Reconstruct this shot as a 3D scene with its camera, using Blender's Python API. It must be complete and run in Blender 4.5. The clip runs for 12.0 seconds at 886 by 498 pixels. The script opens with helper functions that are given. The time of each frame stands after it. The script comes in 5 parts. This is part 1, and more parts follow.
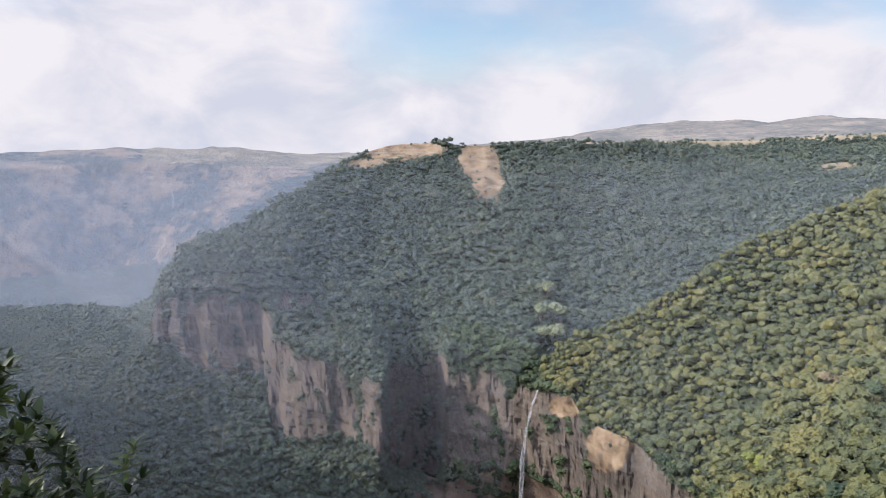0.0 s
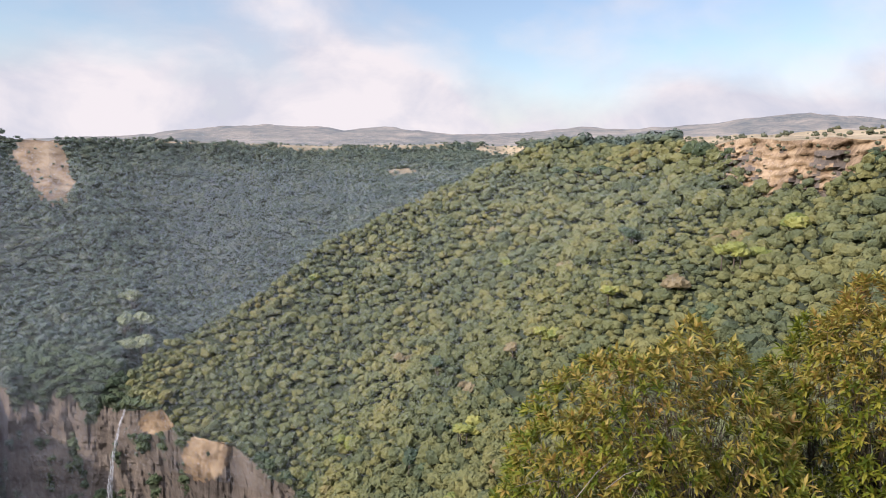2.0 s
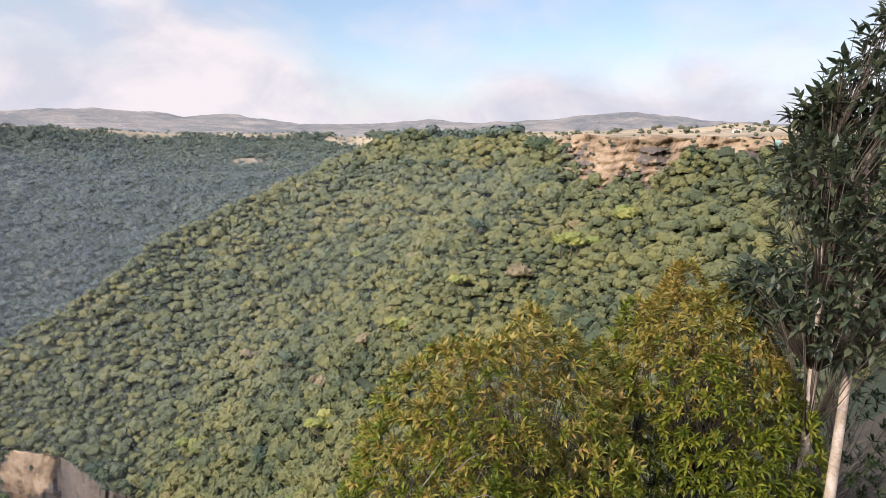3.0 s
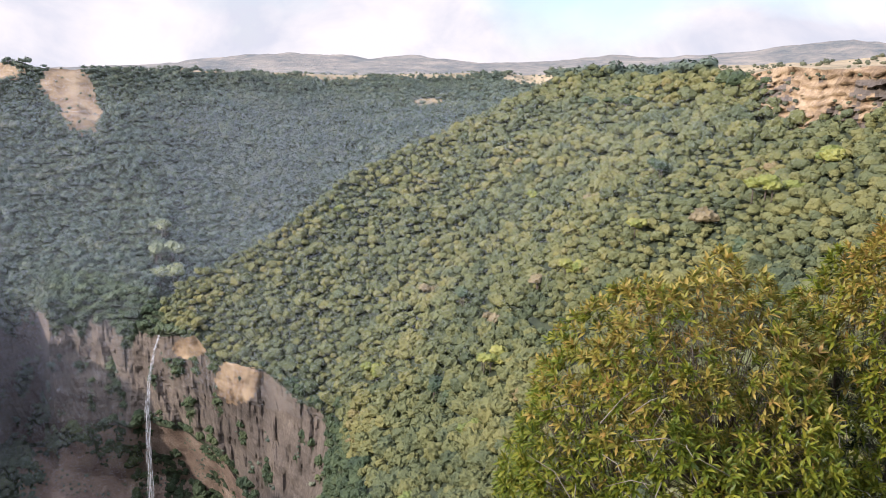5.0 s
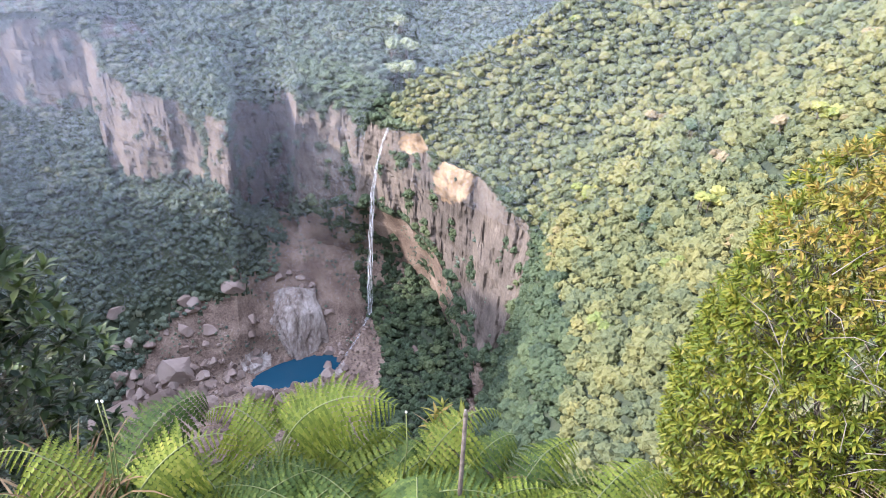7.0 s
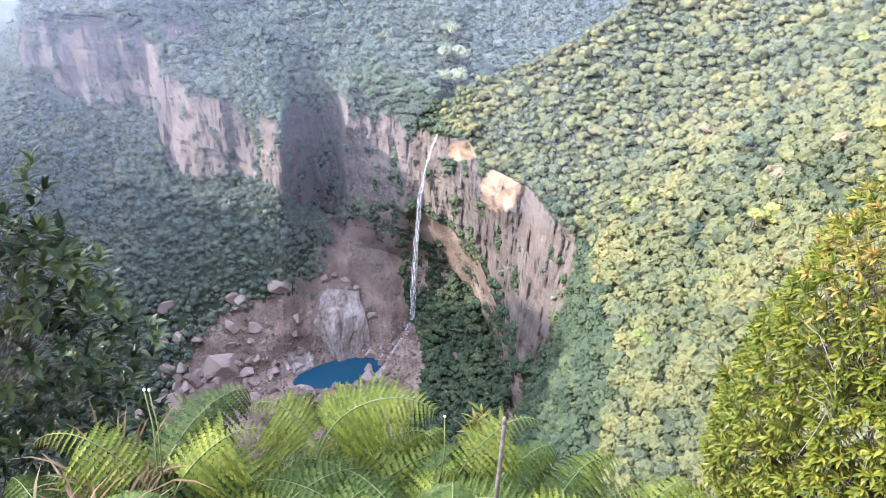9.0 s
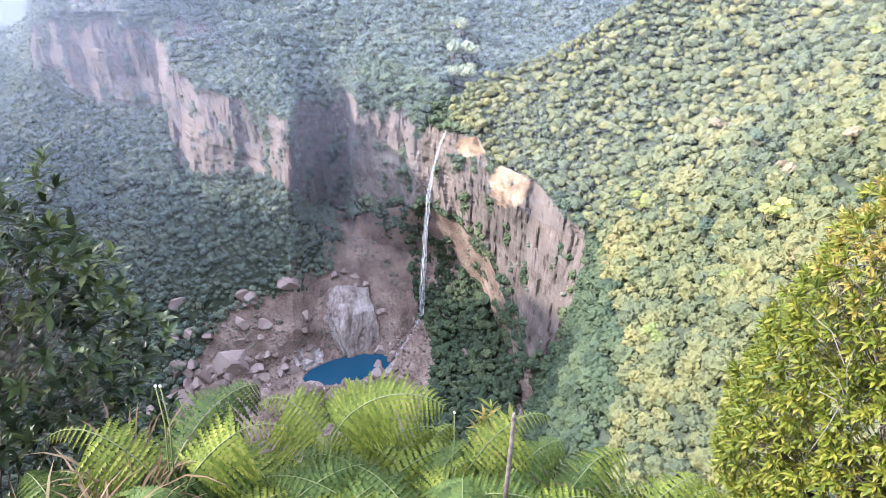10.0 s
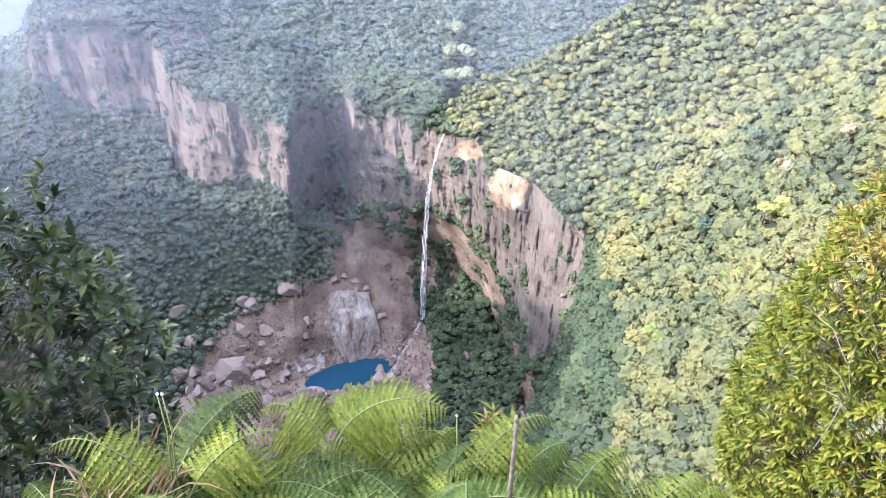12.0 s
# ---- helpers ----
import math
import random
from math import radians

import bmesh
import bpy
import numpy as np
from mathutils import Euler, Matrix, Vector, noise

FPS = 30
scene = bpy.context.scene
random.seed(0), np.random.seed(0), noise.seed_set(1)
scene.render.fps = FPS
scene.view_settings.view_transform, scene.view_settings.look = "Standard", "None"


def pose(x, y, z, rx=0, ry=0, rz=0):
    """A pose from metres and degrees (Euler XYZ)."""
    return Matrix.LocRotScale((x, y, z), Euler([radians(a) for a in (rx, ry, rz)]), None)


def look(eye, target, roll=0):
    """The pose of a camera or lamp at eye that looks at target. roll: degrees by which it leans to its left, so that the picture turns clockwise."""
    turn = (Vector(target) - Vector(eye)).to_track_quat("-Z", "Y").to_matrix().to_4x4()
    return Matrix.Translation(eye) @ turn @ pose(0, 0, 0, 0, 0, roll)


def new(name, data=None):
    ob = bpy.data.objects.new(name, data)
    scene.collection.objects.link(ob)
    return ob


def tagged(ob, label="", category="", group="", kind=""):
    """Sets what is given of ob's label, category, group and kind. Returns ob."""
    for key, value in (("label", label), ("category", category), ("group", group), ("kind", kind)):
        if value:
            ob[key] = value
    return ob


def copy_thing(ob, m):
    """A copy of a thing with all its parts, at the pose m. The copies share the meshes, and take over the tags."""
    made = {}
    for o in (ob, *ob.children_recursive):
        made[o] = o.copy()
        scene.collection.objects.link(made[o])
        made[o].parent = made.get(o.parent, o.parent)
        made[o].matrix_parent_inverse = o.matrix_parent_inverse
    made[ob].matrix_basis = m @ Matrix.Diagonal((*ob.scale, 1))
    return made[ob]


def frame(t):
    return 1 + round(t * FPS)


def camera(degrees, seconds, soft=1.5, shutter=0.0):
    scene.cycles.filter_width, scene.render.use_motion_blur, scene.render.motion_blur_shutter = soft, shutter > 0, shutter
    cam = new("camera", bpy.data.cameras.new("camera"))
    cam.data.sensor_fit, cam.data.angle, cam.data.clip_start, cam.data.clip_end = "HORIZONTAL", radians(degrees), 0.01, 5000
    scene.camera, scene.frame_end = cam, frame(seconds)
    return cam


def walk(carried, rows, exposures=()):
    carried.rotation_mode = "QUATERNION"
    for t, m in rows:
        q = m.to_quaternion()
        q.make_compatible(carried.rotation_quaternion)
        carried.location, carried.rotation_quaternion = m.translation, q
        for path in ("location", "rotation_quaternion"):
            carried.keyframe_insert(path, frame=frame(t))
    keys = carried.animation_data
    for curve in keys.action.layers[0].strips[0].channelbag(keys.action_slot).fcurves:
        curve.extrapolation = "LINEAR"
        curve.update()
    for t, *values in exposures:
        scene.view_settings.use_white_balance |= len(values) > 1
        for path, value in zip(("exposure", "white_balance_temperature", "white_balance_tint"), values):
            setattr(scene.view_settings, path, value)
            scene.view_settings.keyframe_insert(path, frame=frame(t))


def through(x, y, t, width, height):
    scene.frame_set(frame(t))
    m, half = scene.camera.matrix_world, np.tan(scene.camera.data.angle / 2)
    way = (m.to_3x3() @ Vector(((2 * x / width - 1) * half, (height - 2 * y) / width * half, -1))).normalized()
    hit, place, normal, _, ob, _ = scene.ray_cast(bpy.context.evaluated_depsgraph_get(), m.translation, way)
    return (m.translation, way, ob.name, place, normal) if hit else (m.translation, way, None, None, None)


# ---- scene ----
cam = camera(63.83, 12.0, soft=0.9)


def held(x, y, z, yaw, pitch, lean):
    return pose(x, y, z, 90 + pitch, 0, yaw) @ pose(0, 0, 0, 0, 0, lean)


PATH = [  # seconds, x, y, z, yaw, pitch, lean
    (0.0, 0.060, 0, 1.700, 0.00, -7.70, 0.00),
    (0.5, 0.063, 0, 1.700, -8.10, -8.38, 0.40),
    (1.0, 0.067, 0, 1.700, -15.83, -8.67, 0.86),
    (1.5, 0.070, 0, 1.700, -22.52, -7.84, 1.98),
    (2.0, 0.099, 0, 1.700, -32.39, -7.01, 1.88),
    (2.5, 0.128, 0, 1.700, -41.01, -7.01, 1.80),
    (2.7, 0.140, 0, 1.700, -42.71, -6.90, 2.42),
    (3.5, 0.120, 0, 1.705, -45.90, -7.90, 2.50),
    (4.3, 0.100, 0, 1.710, -40.99, -9.35, 2.33),
    (4.5, 0.090, 0, 1.702, -39.19, -9.61, 2.32),
    (5.0, 0.065, 0, 1.681, -30.50, -12.58, 1.96),
    (5.5, 0.040, 0, 1.660, -21.68, -15.58, 2.93),
    (6.0, 0.027, 0, 1.643, -16.79, -19.19, 2.85),
    (6.5, 0.013, 0, 1.627, -13.52, -23.33, 3.37),
    (7.0, 0.000, 0, 1.610, -13.20, -28.18, 4.15),
    (7.5, 0.000, 0, 1.600, -9.72, -28.00, 4.95),
    (7.7, 0.000, 0, 1.600, -9.41, -27.92, 4.52),
    (8.6, 0.000, 0, 1.600, -9.10, -27.90, 4.40),
    (9.5, 0.000, 0, 1.600, -8.89, -27.87, 4.20),
    (10.0, 0.000, 0, 1.600, -8.28, -28.23, 3.85),
    (10.5, 0.000, 0, 1.600, -8.25, -28.20, 3.53),
    (11.0, 0.000, 0, 1.600, -7.98, -27.99, 3.07),
    (11.5, 0.000, 0, 1.600, -8.17, -27.95, 2.99),
    (12.0, 0.000, 0, 1.600, -8.28, -27.96, 2.93),
]
EXPOSURES = [(0, 0.25, 6300, 15), (2.5, 0.25, 6500, 18), (4.5, 0.45, 6500, 17), (5.5, 0.55, 6300, 17), (6.5, 1.3, 6000, 18), (7.5, 1.55, 5850, 20), (9.5, 1.7, 5800, 20), (12, 1.75, 5800, 20)]
walk(cam, [(t, held(*p)) for t, *p in PATH], EXPOSURES)

# ---- daylight: hazy sun low over the gorge's mouth, broken bright cloud ----
SUN_AZ, SUN_EL = -86.0, 27.0  # degrees; bearing from +y towards +x, height
sun = new("sun", bpy.data.lights.new("sun", "SUN"))
sun.data.energy, sun.data.angle, sun.data.color = 3.9, radians(1.2), (1.0, 0.92, 0.8)
_s = Vector((math.sin(radians(SUN_AZ)) * math.cos(radians(SUN_EL)), math.cos(radians(SUN_AZ)) * math.cos(radians(SUN_EL)), math.sin(radians(SUN_EL))))
sun.matrix_world = look(_s * 50, (0, 0, 0))

world = bpy.data.worlds.new("sky")
scene.world = world
world.use_nodes = True
_n, _l = world.node_tree.nodes, world.node_tree.links
_n.clear()


def wnode(kind, **sets):
    nd = _n.new(kind)
    for key, value in sets.items():
        nd.inputs[key.replace("_", " ")].default_value = value
    return nd


sky_tex = _n.new("ShaderNodeTexSky")
sky_tex.sky_type, sky_tex.sun_disc = "NISHITA", False
sky_tex.sun_elevation, sky_tex.sun_rotation = radians(SUN_EL), radians(SUN_AZ)
sky_tex.dust_density, sky_tex.air_density = 1.0, 1.0
coords = _n.new("ShaderNodeTexCoord")
flat = _n.new("ShaderNodeMapping")
flat.inputs["Scale"].default_value = (1.0, 1.0, 1.7)
_l.new(coords.outputs["Generated"], flat.inputs["Vector"])
puffs = wnode("ShaderNodeTexNoise", Scale=2.6, Detail=8.0, Roughness=0.5, Distortion=0.1)
_l.new(flat.outputs["Vector"], puffs.inputs["Vector"])
cover = _n.new("ShaderNodeValToRGB")
cover.color_ramp.elements[0].position, cover.color_ramp.elements[1].position = 0.36, 0.56
# thicker over the gorge's mouth, thinning towards +x
split = _n.new("ShaderNodeSeparateXYZ")
_l.new(coords.outputs["Generated"], split.inputs["Vector"])
lean = wnode("ShaderNodeMath")
lean.operation = "MULTIPLY_ADD"
_l.new(split.outputs["X"], lean.inputs[0])
lean.inputs[1].default_value = -0.09
_l.new(puffs.outputs["Fac"], lean.inputs[2])
# and closing into white haze towards the horizon
low_haze = _n.new("ShaderNodeMapRange")
low_haze.inputs["From Min"].default_value, low_haze.inputs["From Max"].default_value = 0.0, 0.16
low_haze.inputs["To Min"].default_value, low_haze.inputs["To Max"].default_value = 0.22, 0.0
_l.new(split.outputs["Z"], low_haze.inputs["Value"])
thick = _n.new("ShaderNodeMath")
_l.new(lean.outputs["Value"], thick.inputs[0])
_l.new(low_haze.outputs["Result"], thick.inputs[1])
_l.new(thick.outputs["Value"], cover.inputs["Fac"])
tone = wnode("ShaderNodeTexNoise", Scale=5.5, Detail=9.0, Roughness=0.55, Distortion=0.4)
_l.new(flat.outputs["Vector"], tone.inputs["Vector"])
cloud = _n.new("ShaderNodeValToRGB")
cloud.color_ramp.elements[0].position, cloud.color_ramp.elements[1].position = 0.38, 0.58
cloud.color_ramp.elements[0].color, cloud.color_ramp.elements[1].color = (0.55, 0.575, 0.64, 1), (0.75, 0.73, 0.735, 1)
_l.new(tone.outputs["Fac"], cloud.inputs["Fac"])
dim = _n.new("ShaderNodeMix")
dim.data_type, dim.blend_type = "RGBA", "MULTIPLY"
dim.inputs["Factor"].default_value = 1.0
_l.new(sky_tex.outputs["Color"], dim.inputs["A"])
dim.inputs["B"].default_value = (0.15, 0.15, 0.15, 1)
# cloud is brighter towards the sun
toward = _n.new("ShaderNodeVectorMath")
toward.operation = "DOT_PRODUCT"
_l.new(coords.outputs["Generated"], toward.inputs[0])
toward.inputs[1].default_value = _s
glow = _n.new("ShaderNodeMapRange")
glow.inputs["From Min"].default_value, glow.inputs["From Max"].default_value = 0.6, 1.0
glow.inputs["To Min"].default_value, glow.inputs["To Max"].default_value = 1.0, 2.2
_l.new(toward.outputs["Value"], glow.inputs["Value"])
# an overcast sky is brighter and bluer overhead than at the horizon
zenith = _n.new("ShaderNodeMapRange")
zenith.inputs["From Min"].default_value, zenith.inputs["From Max"].default_value = 0.25, 1.0
_l.new(split.outputs["Z"], zenith.inputs["Value"])
high = _n.new("ShaderNodeMix")
high.data_type = "RGBA"
_l.new(zenith.outputs["Result"], high.inputs["Factor"])
_l.new(cloud.outputs["Color"], high.inputs["A"])
high.inputs["B"].default_value = (2.0, 2.2, 2.75, 1)
lit_cloud = _n.new("ShaderNodeVectorMath")
lit_cloud.operation = "SCALE"
_l.new(high.outputs["Result"], lit_cloud.inputs[0])
_l.new(glow.outputs["Result"], lit_cloud.inputs["Scale"])
both = _n.new("ShaderNodeMix")
both.data_type = "RGBA"
_l.new(cover.outputs["Color"], both.inputs["Factor"])
_l.new(dim.outputs["Result"], both.inputs["A"])
_l.new(lit_cloud.outputs["Vector"], both.inputs["B"])
back = wnode("ShaderNodeBackground", Strength=1.0)
_l.new(both.outputs["Result"], back.inputs["Color"])
_l.new(back.outputs["Background"], _n.new("ShaderNodeOutputWorld").inputs["Surface"])

# ---- materials ----
def surface(name, ramp, scale, fine, rough=0.85, bump=0.4, distance=1.0, island=0.0, random=0.0, spec=0.3, stretch=(1, 1, 1), tint=0.0):
    """A matt surface: a ramp of base colours driven by noise at two scales (metres), with relief."""
    m = bpy.data.materials.new(name)
    m.use_nodes = True
    nt = m.node_tree
    b = nt.nodes["Principled BSDF"]
    b.inputs["Roughness"].default_value, b.inputs["Specular IOR Level"].default_value = rough, spec
    geo = nt.nodes.new("ShaderNodeNewGeometry")
    tc = nt.nodes.new("ShaderNodeTexCoord")
    mp = nt.nodes.new("ShaderNodeMapping")
    mp.inputs["Scale"].default_value = stretch
    nt.links.new(tc.outputs["Object"], mp.inputs["Vector"])
    big, small = nt.nodes.new("ShaderNodeTexNoise"), nt.nodes.new("ShaderNodeTexNoise")
    big.inputs["Scale"].default_value, big.inputs["Detail"].default_value = 1 / scale, 6
    small.inputs["Scale"].default_value, small.inputs["Detail"].default_value, small.inputs["Roughness"].default_value = 1 / fine, 5, 0.65
    for tx in (big, small):
        nt.links.new(mp.outputs["Vector"], tx.inputs["Vector"])
    add = nt.nodes.new("ShaderNodeMath")
    add.operation = "MULTIPLY_ADD"
    add.inputs[1].default_value = 0.45
    nt.links.new(small.outputs["Fac"], add.inputs[0])
    half = nt.nodes.new("ShaderNodeMath")
    half.operation = "MULTIPLY"
    half.inputs[1].default_value = 0.55
    nt.links.new(big.outputs["Fac"], half.inputs[0])
    nt.links.new(half.outputs[0], add.inputs[2])
    value = add.outputs[0]
    for amount, source in ((island, geo.outputs["Random Per Island"]), (random, None)):
        if amount:
            if source is None:
                source = nt.nodes.new("ShaderNodeObjectInfo").outputs["Random"]
            mix = nt.nodes.new("ShaderNodeMix")
            mix.inputs["Factor"].default_value = amount
            nt.links.new(value, mix.inputs["A"])
            nt.links.new(source, mix.inputs["B"])
            value = mix.outputs["Result"]
    if tint:  # each tree's own shade of green
        own = nt.nodes.new("ShaderNodeAttribute")
        own.attribute_name = "tree_tint"
        mix = nt.nodes.new("ShaderNodeMix")
        mix.inputs["Factor"].default_value = tint
        nt.links.new(value, mix.inputs["A"])
        nt.links.new(own.outputs["Fac"], mix.inputs["B"])
        value = mix.outputs["Result"]
    cr = nt.nodes.new("ShaderNodeValToRGB")
    el = cr.color_ramp.elements
    while len(el) < len(ramp):
        el.new(0.5)
    for e, (p, c) in zip(el, ramp):
        e.position, e.color = p, (*c, 1)
    nt.links.new(value, cr.inputs["Fac"])
    nt.links.new(cr.outputs["Color"], b.inputs["Base Color"])
    bp = nt.nodes.new("ShaderNodeBump")
    bp.inputs["Strength"].default_value, bp.inputs["Distance"].default_value = bump, distance
    nt.links.new(small.outputs["Fac"], bp.inputs["Height"])
    nt.links.new(bp.outputs["Normal"], b.inputs["Normal"])
    return m


def cliff_rock():
    """Bedded sandstone: broad stains, dark and pale runs down the face, thin beds across it."""
    m = bpy.data.materials.new("sandstone_cliff")
    m.use_nodes = True
    nt = m.node_tree
    b = nt.nodes["Principled BSDF"]
    b.inputs["Roughness"].default_value, b.inputs["Specular IOR Level"].default_value = 0.9, 0.2
    tc = nt.nodes.new("ShaderNodeTexCoord")
    fields = []
    for stretch, scale, detail, rough, tip in (((1, 1, 0.8), 1 / 55, 5, 0.6, 0), ((1, 1, 0.07), 1 / 5, 7, 0.65, 17), ((0.05, 0.05, 1), 1 / 7, 5, 0.65, 4), ((1, 1, 0.7), 1 / 2.4, 5, 0.75, 0)):
        mp, tx = nt.nodes.new("ShaderNodeMapping"), nt.nodes.new("ShaderNodeTexNoise")
        mp.vector_type = "TEXTURE"  # leaning runs: turned first, then stretched
        mp.inputs["Rotation"].default_value = (0, radians(tip), 0)
        mp.inputs["Scale"].default_value = [1 / q for q in stretch]
        tx.inputs["Scale"].default_value, tx.inputs["Detail"].default_value, tx.inputs["Roughness"].default_value = scale, detail, rough
        nt.links.new(tc.outputs["Object"], mp.inputs["Vector"])
        nt.links.new(mp.outputs["Vector"], tx.inputs["Vector"])
        fields.append(tx.outputs["Fac"])
    total = None
    for f, w in zip(fields, (0.36, 0.19, 0.16, 0.29)):
        ma = nt.nodes.new("ShaderNodeMath")
        ma.operation = "MULTIPLY_ADD"
        nt.links.new(f, ma.inputs[0])
        ma.inputs[1].default_value = w
        if total is None:
            ma.inputs[2].default_value = 0.0
        else:
            nt.links.new(total, ma.inputs[2])
        total = ma.outputs[0]
    cr = nt.nodes.new("ShaderNodeValToRGB")
    el = cr.color_ramp.elements
    ramp = [(0.36, (0.052, 0.043, 0.036)), (0.44, (0.08, 0.066, 0.054)), (0.51, (0.114, 0.093, 0.075)), (0.58, (0.16, 0.131, 0.104)), (0.67, (0.28, 0.235, 0.19))]
    while len(el) < len(ramp):
        el.new(0.5)
    for e, (p, c) in zip(el, ramp):
        e.position, e.color = p, (*c, 1)
    nt.links.new(total, cr.inputs["Fac"])
    nt.links.new(cr.outputs["Color"], b.inputs["Base Color"])
    bp = nt.nodes.new("ShaderNodeBump")
    bp.inputs["Strength"].default_value, bp.inputs["Distance"].default_value = 0.6, 3.0
    nt.links.new(total, bp.inputs["Height"])
    nt.links.new(bp.outputs["Normal"], b.inputs["Normal"])
    return m


M_ROCK = cliff_rock()
M_FLOOR = surface("undergrowth", [(0.35, (0.022, 0.03, 0.018)), (0.55, (0.04, 0.05, 0.026)), (0.7, (0.06, 0.066, 0.032))], 40, 4, 0.9, 0.8, 1.5)
M_GRASS = surface("dry_meadow_grass", [(0.35, (0.15, 0.125, 0.075)), (0.5, (0.30, 0.235, 0.145)), (0.65, (0.40, 0.32, 0.2))], 90, 9, 0.95, 0.5, 1.0)
M_OCHRE = surface("bare_ochre_slope", [(0.36, (0.1, 0.068, 0.042)), (0.45, (0.19, 0.13, 0.078)), (0.54, (0.3, 0.215, 0.13)), (0.66, (0.42, 0.315, 0.2))], 30, 4, 0.95, 0.7, 2.0)
M_SCREE = surface("red_brown_scree", [(0.36, (0.09, 0.062, 0.046)), (0.46, (0.155, 0.11, 0.083)), (0.56, (0.225, 0.165, 0.125)), (0.68, (0.34, 0.275, 0.22))], 30, 2.6, 0.95, 1.0, 2.5)
M_SOIL = surface("dark_leaf_soil", [(0.35, (0.03, 0.022, 0.012)), (0.55, (0.07, 0.055, 0.03)), (0.7, (0.10, 0.09, 0.04))], 2, 0.15, 0.95, 0.6, 0.05)


def haze_glow_backdrop(name, ramp, scale, fine, air, share, stretch=(1, 1, 1)):
    """The far plateau: its own colours, with haze mixed in as emission."""
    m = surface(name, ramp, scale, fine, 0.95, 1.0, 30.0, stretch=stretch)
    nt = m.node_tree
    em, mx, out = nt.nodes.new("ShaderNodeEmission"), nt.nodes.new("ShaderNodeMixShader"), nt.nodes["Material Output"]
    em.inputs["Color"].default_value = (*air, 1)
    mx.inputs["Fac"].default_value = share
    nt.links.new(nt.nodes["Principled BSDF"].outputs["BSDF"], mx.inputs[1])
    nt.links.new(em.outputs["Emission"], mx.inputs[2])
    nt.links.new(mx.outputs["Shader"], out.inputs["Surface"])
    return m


# colour of the painted haze: a steady bluish glow over the far land
HAZE_GLOW = (0.27, 0.315, 0.40)
M_FAR = haze_glow_backdrop("far_slope_haze_glow", [(0.4, (0.03, 0.05, 0.06)), (0.49, (0.06, 0.08, 0.085)), (0.54, (0.26, 0.19, 0.14)), (0.66, (0.42, 0.32, 0.24))], 260, 40, HAZE_GLOW, 0.45, (1, 1, 0.35))
M_FAR_GRASS = haze_glow_backdrop("far_grass_haze_glow", [(0.38, (0.09, 0.1, 0.08)), (0.5, (0.25, 0.21, 0.15)), (0.62, (0.42, 0.34, 0.24))], 200, 40, HAZE_GLOW, 0.42)
M_FAR_WOOD = haze_glow_backdrop("far_wood_haze_glow", [(0.38, (0.035, 0.05, 0.045)), (0.5, (0.06, 0.08, 0.06)), (0.62, (0.1, 0.115, 0.08))], 120, 14, HAZE_GLOW, 0.5)
M_SLAB = surface("bleached_pale_rock", [(0.36, (0.12, 0.092, 0.075)), (0.46, (0.22, 0.18, 0.15)), (0.62, (0.38, 0.34, 0.3))], 22, 4, 0.95, 0.8, 2.5, stretch=(1, 1, 0.5))
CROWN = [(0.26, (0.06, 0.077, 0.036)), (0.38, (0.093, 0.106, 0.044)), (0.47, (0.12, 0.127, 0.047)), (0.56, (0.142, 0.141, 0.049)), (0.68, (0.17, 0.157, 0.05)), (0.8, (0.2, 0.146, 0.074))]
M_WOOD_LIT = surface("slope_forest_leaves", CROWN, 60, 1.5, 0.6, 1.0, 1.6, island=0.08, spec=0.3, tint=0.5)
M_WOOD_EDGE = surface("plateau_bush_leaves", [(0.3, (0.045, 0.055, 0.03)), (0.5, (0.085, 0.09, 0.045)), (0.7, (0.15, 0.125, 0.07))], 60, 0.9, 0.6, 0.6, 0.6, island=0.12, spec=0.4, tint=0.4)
# far leaves tinted bluer than the near ones: haze painted into their colour
M_WOOD_HAZE = surface("haze_tinted_leaves", [(0.3, (0.066, 0.092, 0.068)), (0.45, (0.088, 0.116, 0.08)), (0.58, (0.116, 0.139, 0.088)), (0.74, (0.142, 0.152, 0.094))], 90, 2.4, 0.6, 1.0, 1.6, island=0.1, spec=0.3, tint=0.5)
# green of the gorge trees, also the painted shade on the slope by the spur
M_WOOD_GORGE_SHADE = surface("gorge_and_shade_leaves", [(0.3, (0.031, 0.05, 0.024)), (0.45, (0.044, 0.066, 0.029)), (0.58, (0.062, 0.085, 0.035)), (0.74, (0.09, 0.106, 0.042))], 60, 1.5, 0.6, 1.0, 1.6, island=0.08, spec=0.3, tint=0.5)
M_BOULDER = surface("pale_boulder_rock", [(0.33, (0.12, 0.088, 0.07)), (0.5, (0.21, 0.158, 0.128)), (0.66, (0.31, 0.25, 0.21))], 9, 1.3, 0.95, 0.8, 0.8, random=0.25)

# ---- ground: one sheet, lofted between the landform lines of the gorge ----
# Each line runs round the lookout: bearing (degrees, 0 = +y, towards +x), distance and height in metres.
def rail(*nodes):
    a = np.array(sorted(nodes), float)
    a = np.vstack([a[-1] - (360, 0, 0), a, a[0] + (360, 0, 0)])
    return a


def el(bearing, distance, elevation):
    """A node given by the angle at which it stands above or below the lookout's level."""
    return (bearing, distance, 1.6 + distance * math.tan(radians(elevation)))


BACK = [(100, 1.0), (140, 2.0), (180, 2.0), (230, 1.0)]  # plateau behind the lookout: bearing, rise


def behind(distance):
    return [(b, distance, k * distance * 0.008) for b, k in BACK]


